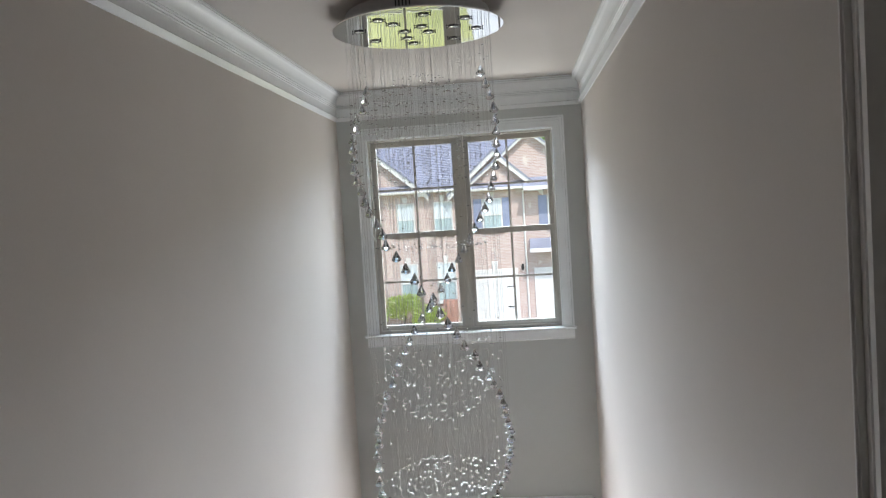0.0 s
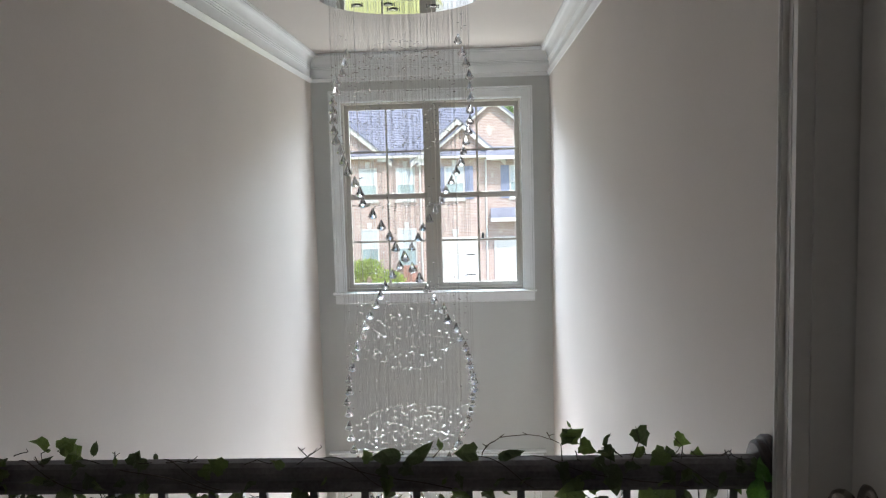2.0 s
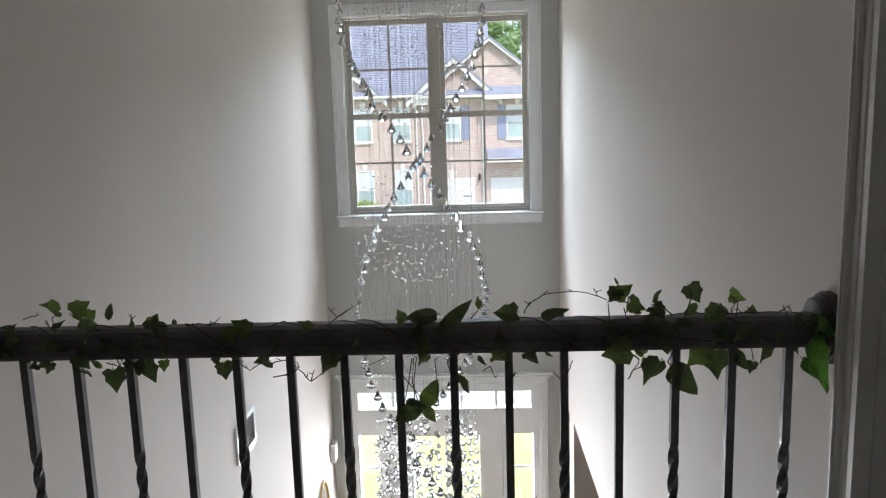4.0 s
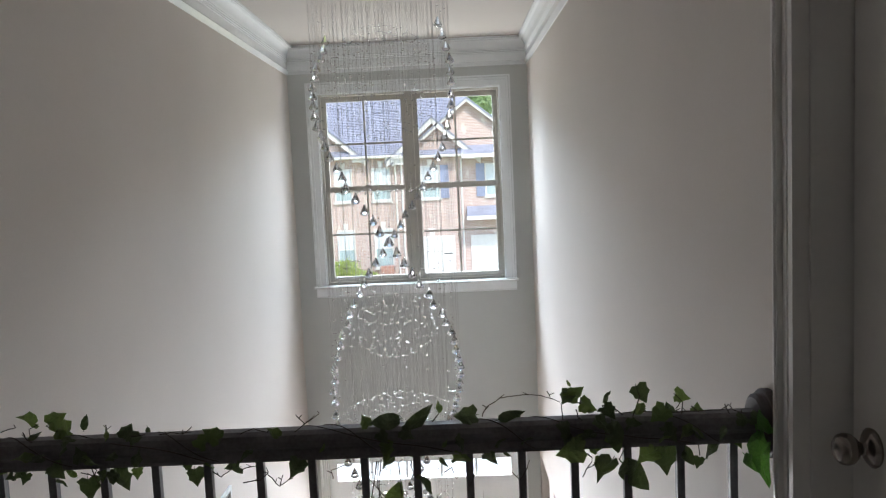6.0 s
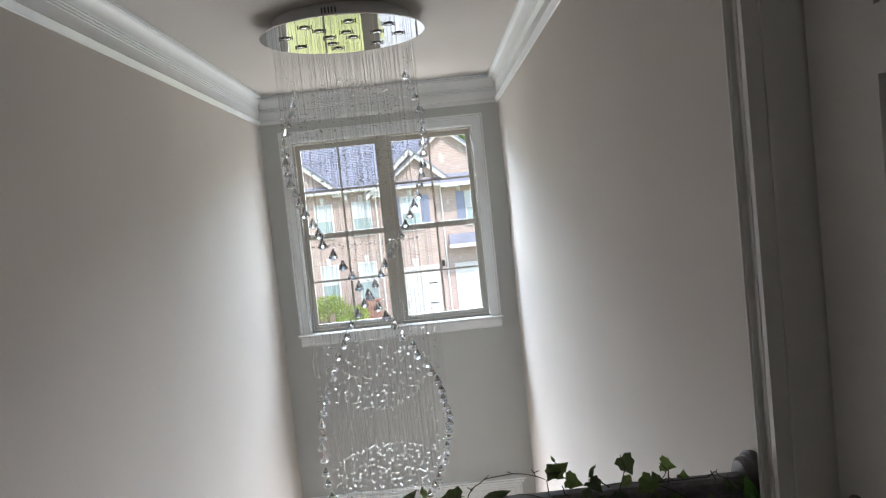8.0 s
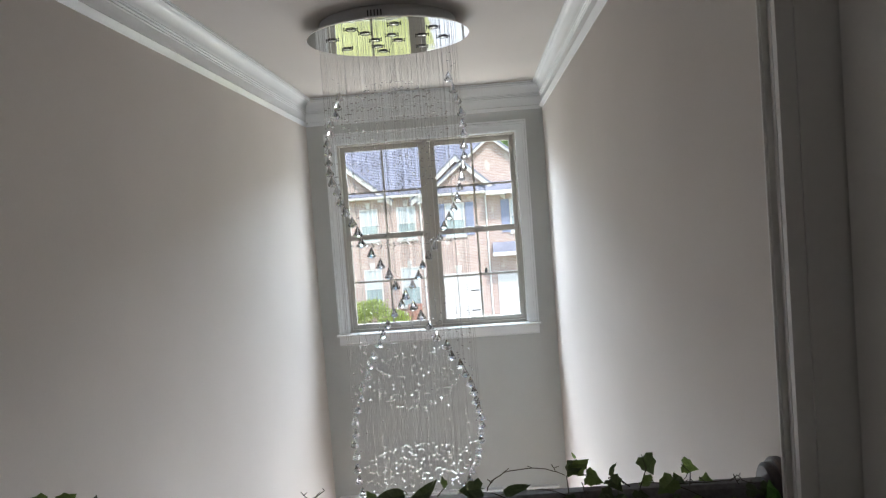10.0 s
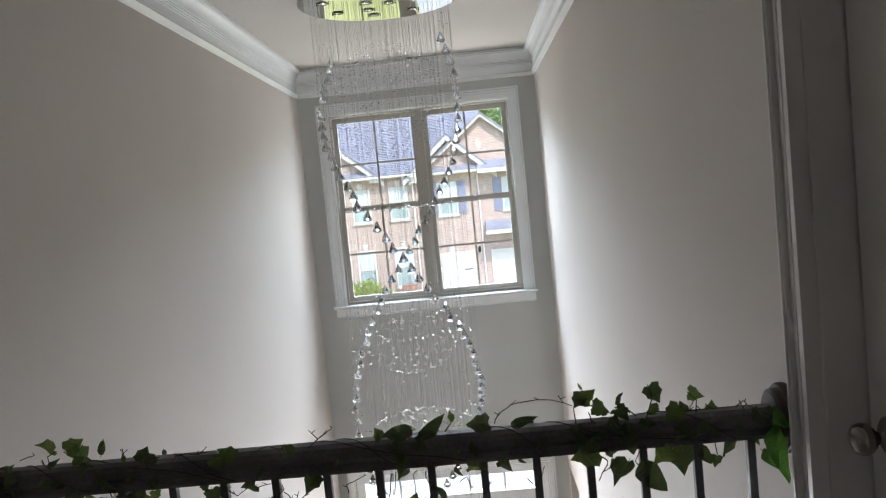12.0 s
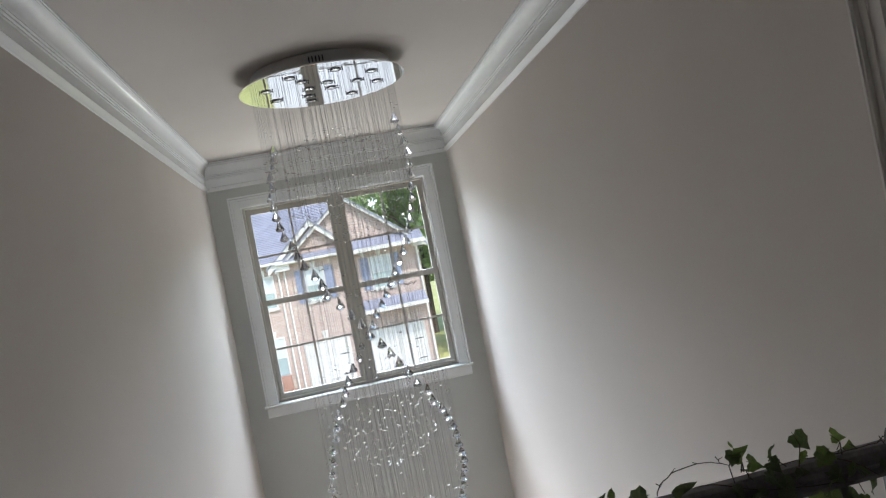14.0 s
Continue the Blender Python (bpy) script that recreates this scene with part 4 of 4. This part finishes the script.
def house(name, label, x0, x1, eave, holes, y=HY, ridge=3.9, run=6.0, rx=None):
    h = thing(name, label, "house", ((x0 + x1) / 2, y, GZ), group="brick houses opposite")
    h.location = (0, 0, 0)
    bm = bmesh.new()
    panel_wall(bm, "y", y, y + 0.25, x0, x1, GZ, eave, holes)
    part("front_wall", bm, BRICK, h)
    bm = bmesh.new()
    box(bm, x0, x0 + 0.25, y + 0.25, y + 2 * run, GZ, eave)
    part("side_wall", bm, BRICK, h)
    bm = bmesh.new()
    box(bm, x1 - 0.25, x1, y + 0.25, y + 2 * run, GZ, eave)
    part("side_wall", bm, BRICK, h)
    bm = bmesh.new()
    prism(bm, [(y - 0.4, eave + 0.02), (y + run, eave + ridge), (y + 2 * run, eave + 0.02), (y + 2 * run, eave - 0.05), (y - 0.4, eave - 0.05)], "x", x0 - 0.2, rx or x1 + 0.2)
    roof = part("roof", bm, SLATE, h, "dark blue-grey shingle roof")
    n = int(math.hypot(run, ridge) / 0.16)
    bm = bmesh.new()
    for k in range(n):
        u, v = k / n, (k + 1.1) / n
        ya, yb = y - 0.4 + (run + 0.4) * u, y - 0.4 + (run + 0.4) * v
        za, zb = eave + 0.02 + (ridge - 0.02) * u, eave + 0.02 + (ridge - 0.02) * v
        prism(bm, [(ya, za + 0.004), (ya, za + 0.03), (yb, zb + 0.008), (yb, zb + 0.003)], "x", x0 - 0.2, rx or x1 + 0.2)
    part("shingle_courses", bm, SLATE, roof, kind="stuff")
    slab("gutter", EXTW, h, x0 - 0.2, x1 + 0.2, y - 0.5, y - 0.38, eave - 0.10, eave + 0.0)
    slab("soffit", EXTW, h, x0 - 0.2, x1 + 0.2, y - 0.4, y, eave - 0.13, eave - 0.10)
    return h


west = house("brick_house", "red brick town house with a blue-grey roof and white windows", -13.0, -2.65, 2.68, [], ridge=4.6, run=6.4)
for x0, x1 in ((-5.76, -5.0), (-3.93, -3.12)):
    house_window(west, x0, x1, 0.56, 2.03, HY)
    house_window(west, x0, x1, -2.76, -0.95, HY)
house_window(west, -9.1, -8.2, 0.56, 2.03, HY, True)
garage_door(west, -12.1, -9.7, GZ, -1.5, HY)
gable(west, -7.9, 3.4, 2.70, 5.55, HY - 0.02, 5, 0.3)
bm = bmesh.new()
tube(bm, [(-2.8, HY - 0.06, 2.5), (-2.8, HY - 0.06, GZ)], 0.045, n=8)
part("downspout", bm, EXTW, west)

east = house("brick_house", "red brick town house with navy shutters and white garage doors", -2.65, 4.1, 2.60, [], ridge=4.3, run=6.0, rx=0.88)
house_window(east, -1.53, -0.70, 0.56, 2.03, HY, True)
house_window(east, 1.64, 2.58, 0.56, 2.03, HY, True)
garage_door(east, -2.1, -0.15, GZ, -1.52, HY)
garage_door(east, 0.90, 3.55, GZ, -1.55, HY)
gable(east, -0.92, 1.95, 2.62, 4.35, HY - 0.06, 5, 0.3)
gable(east, 0.80, 3.35, 2.50, 5.2, HY - 0.02, 7, 0.3, 0.11)
bm = bmesh.new()
prism(bm, [(HY - 0.75, 2.55), (HY - 0.02, 3.0), (HY - 0.02, 2.48), (HY - 0.75, 2.48)], "x", 0.45, 4.35)
part("pent_roof", bm, SLATE, east, "blue-grey shingled pent roof")
slab("gutter", EXTW, east, 0.45, 4.4, HY - 0.86, HY - 0.75, 2.36, 2.55)
bm = bmesh.new()
prism(bm, [(HY - 0.9, -0.42), (HY - 0.02, 0.03), (HY - 0.02, -0.50), (HY - 0.9, -0.50)], "x", 0.62, 4.0)
part("porch_roof", bm, SLATE, east, "blue-grey awning roof over the garage")
slab("gutter", EXTW, east, 0.60, 4.02, HY - 1.0, HY - 0.9, -0.60, -0.42)
for x in (-2.5, 0.42, 4.0):
    bm = bmesh.new()
    tube(bm, [(x, HY - 0.06, 2.4), (x, HY - 0.06, GZ)], 0.045, n=8)
    part("downspout", bm, EXTW, east)
bm = bmesh.new()
prism(bm, [(-1.30, -0.98), (-0.96, -0.98), (-1.03, -1.36), (-1.23, -1.36)], "y", HY - 0.07, HY)
part("keystone", bm, EXTW, east)
bm = bmesh.new()
lathe(bm, [(0, 0.15), (0.05, 0.12), (0.07, 0), (0.06, -0.16), (0, -0.2)], 10, pose(0.22, HY - 0.12, -1.3))
part("wall_lantern", bm, BLACK, east, "black wall lantern")


def leaf_clump(bm, centre, radius, count, size, rs):
    for _ in range(count):
        d = Vector((rs.gauss(0, 1), rs.gauss(0, 1), rs.gauss(0, 1))).normalized() * radius * rs.uniform(0.55, 1.0) ** 0.5
        d = d * (0.8 + 0.35 * noise.noise(d * 2.0 / radius + Vector(centre)))
        p = Vector(centre) + d
        q = Euler((rs.uniform(0, 6.3), rs.uniform(0, 6.3), 0)).to_matrix()
        s = size * rs.uniform(0.6, 1.3)
        v = [bm.verts.new(p + q @ Vector(c)) for c in ((-s * 0.5, 0, 0), (0, -s * 0.3, s * 0.1), (s * 0.5, 0, 0), (0, s * 0.3, s * 0.1))]
        bm.faces.new(v)


rs = random.Random(5)
for x, y, h, label in ((-5.65, HY - 1.2, 1.95, "bright green rounded shrub by the brick wall"), (-4.25, HY - 1.4, 1.5, "low green shrub in the front bed"), (-7.2, HY - 1.2, 1.1, "green shrub beside the front window")):
    b = thing("shrub", label, "shrub", (x, y, GZ), group="front shrubs")
    bm = bmesh.new()
    for k in range(6):
        tube(bm, [(0, 0, 0), (rs.uniform(-0.4, 0.4), rs.uniform(-0.4, 0.4), h * 0.7)], 0.02, 0.008, 5)
    part("stems", bm, BARK, b)
    bm = bmesh.new()
    for k in range(7):
        leaf_clump(bm, (rs.uniform(-0.75, 0.75), rs.uniform(-0.4, 0.4), h * rs.uniform(0.25, 0.75)), h * rs.uniform(0.2, 0.36), 240, 0.13, rs)
    part("foliage", bm, BUSH, b)
bed = bmesh.new()
lathe(bed, [(0, 0.10), (1.5, 0.05), (1.9, 0.0)], 24, pose(-5.0, HY - 1.0, GZ + 0.004) @ Matrix.Diagonal((1.2, 0.35, 1, 1)))
setting("flower_bed", bed, REDFLOWER, "reddish mulched bed before the brick house", "flower bed")
pot = thing("red_planter", "terracotta red planter box by the garage", "planter", (-3.35, HY - 0.7, GZ))
slab("planter_box", TERRACOTTA, pot, -0.34, 0.34, -0.25, 0.25, 0.0, 1.3, bevel=0.02)

for x, y, h, w in ((9.5, 44, 11, 4.2), (14, 50, 14, 5), (6.5, 56, 14, 5), (11, 60, 16, 6), (19, 47, 12, 5), (2, 60, 13, 5), (25, 55, 14, 6)):
    t = thing("tree", "leafy green tree behind the brick houses", "tree", (x, y, GZ), group="trees behind the houses")
    bm = bmesh.new()
    tube(bm, [(0, 0, 0), (0.1, 0, h * 0.3), (0.0, 0.1, h * 0.75)], 0.28, 0.08, 8)
    for k in range(7):
        a, z = rs.uniform(0, 6.28), h * rs.uniform(0.3, 0.6)
        tube(bm, [(0, 0, z), (w * 0.35 * math.cos(a), w * 0.35 * math.sin(a), z + h * 0.12), (w * 0.7 * math.cos(a), w * 0.7 * math.sin(a), z + h * 0.18)], 0.10, 0.03, 5)
    part("trunk", bm, BARK, t)
    bm = bmesh.new()
    for k in range(26):
        a, r = rs.uniform(0, 6.28), w * rs.uniform(0.1, 0.85)
        leaf_clump(bm, (r * math.cos(a), r * math.sin(a), h * rs.uniform(0.28, 0.95)), w * rs.uniform(0.28, 0.46), 300, 0.52, rs)
    part("crown", bm, TREE, t)
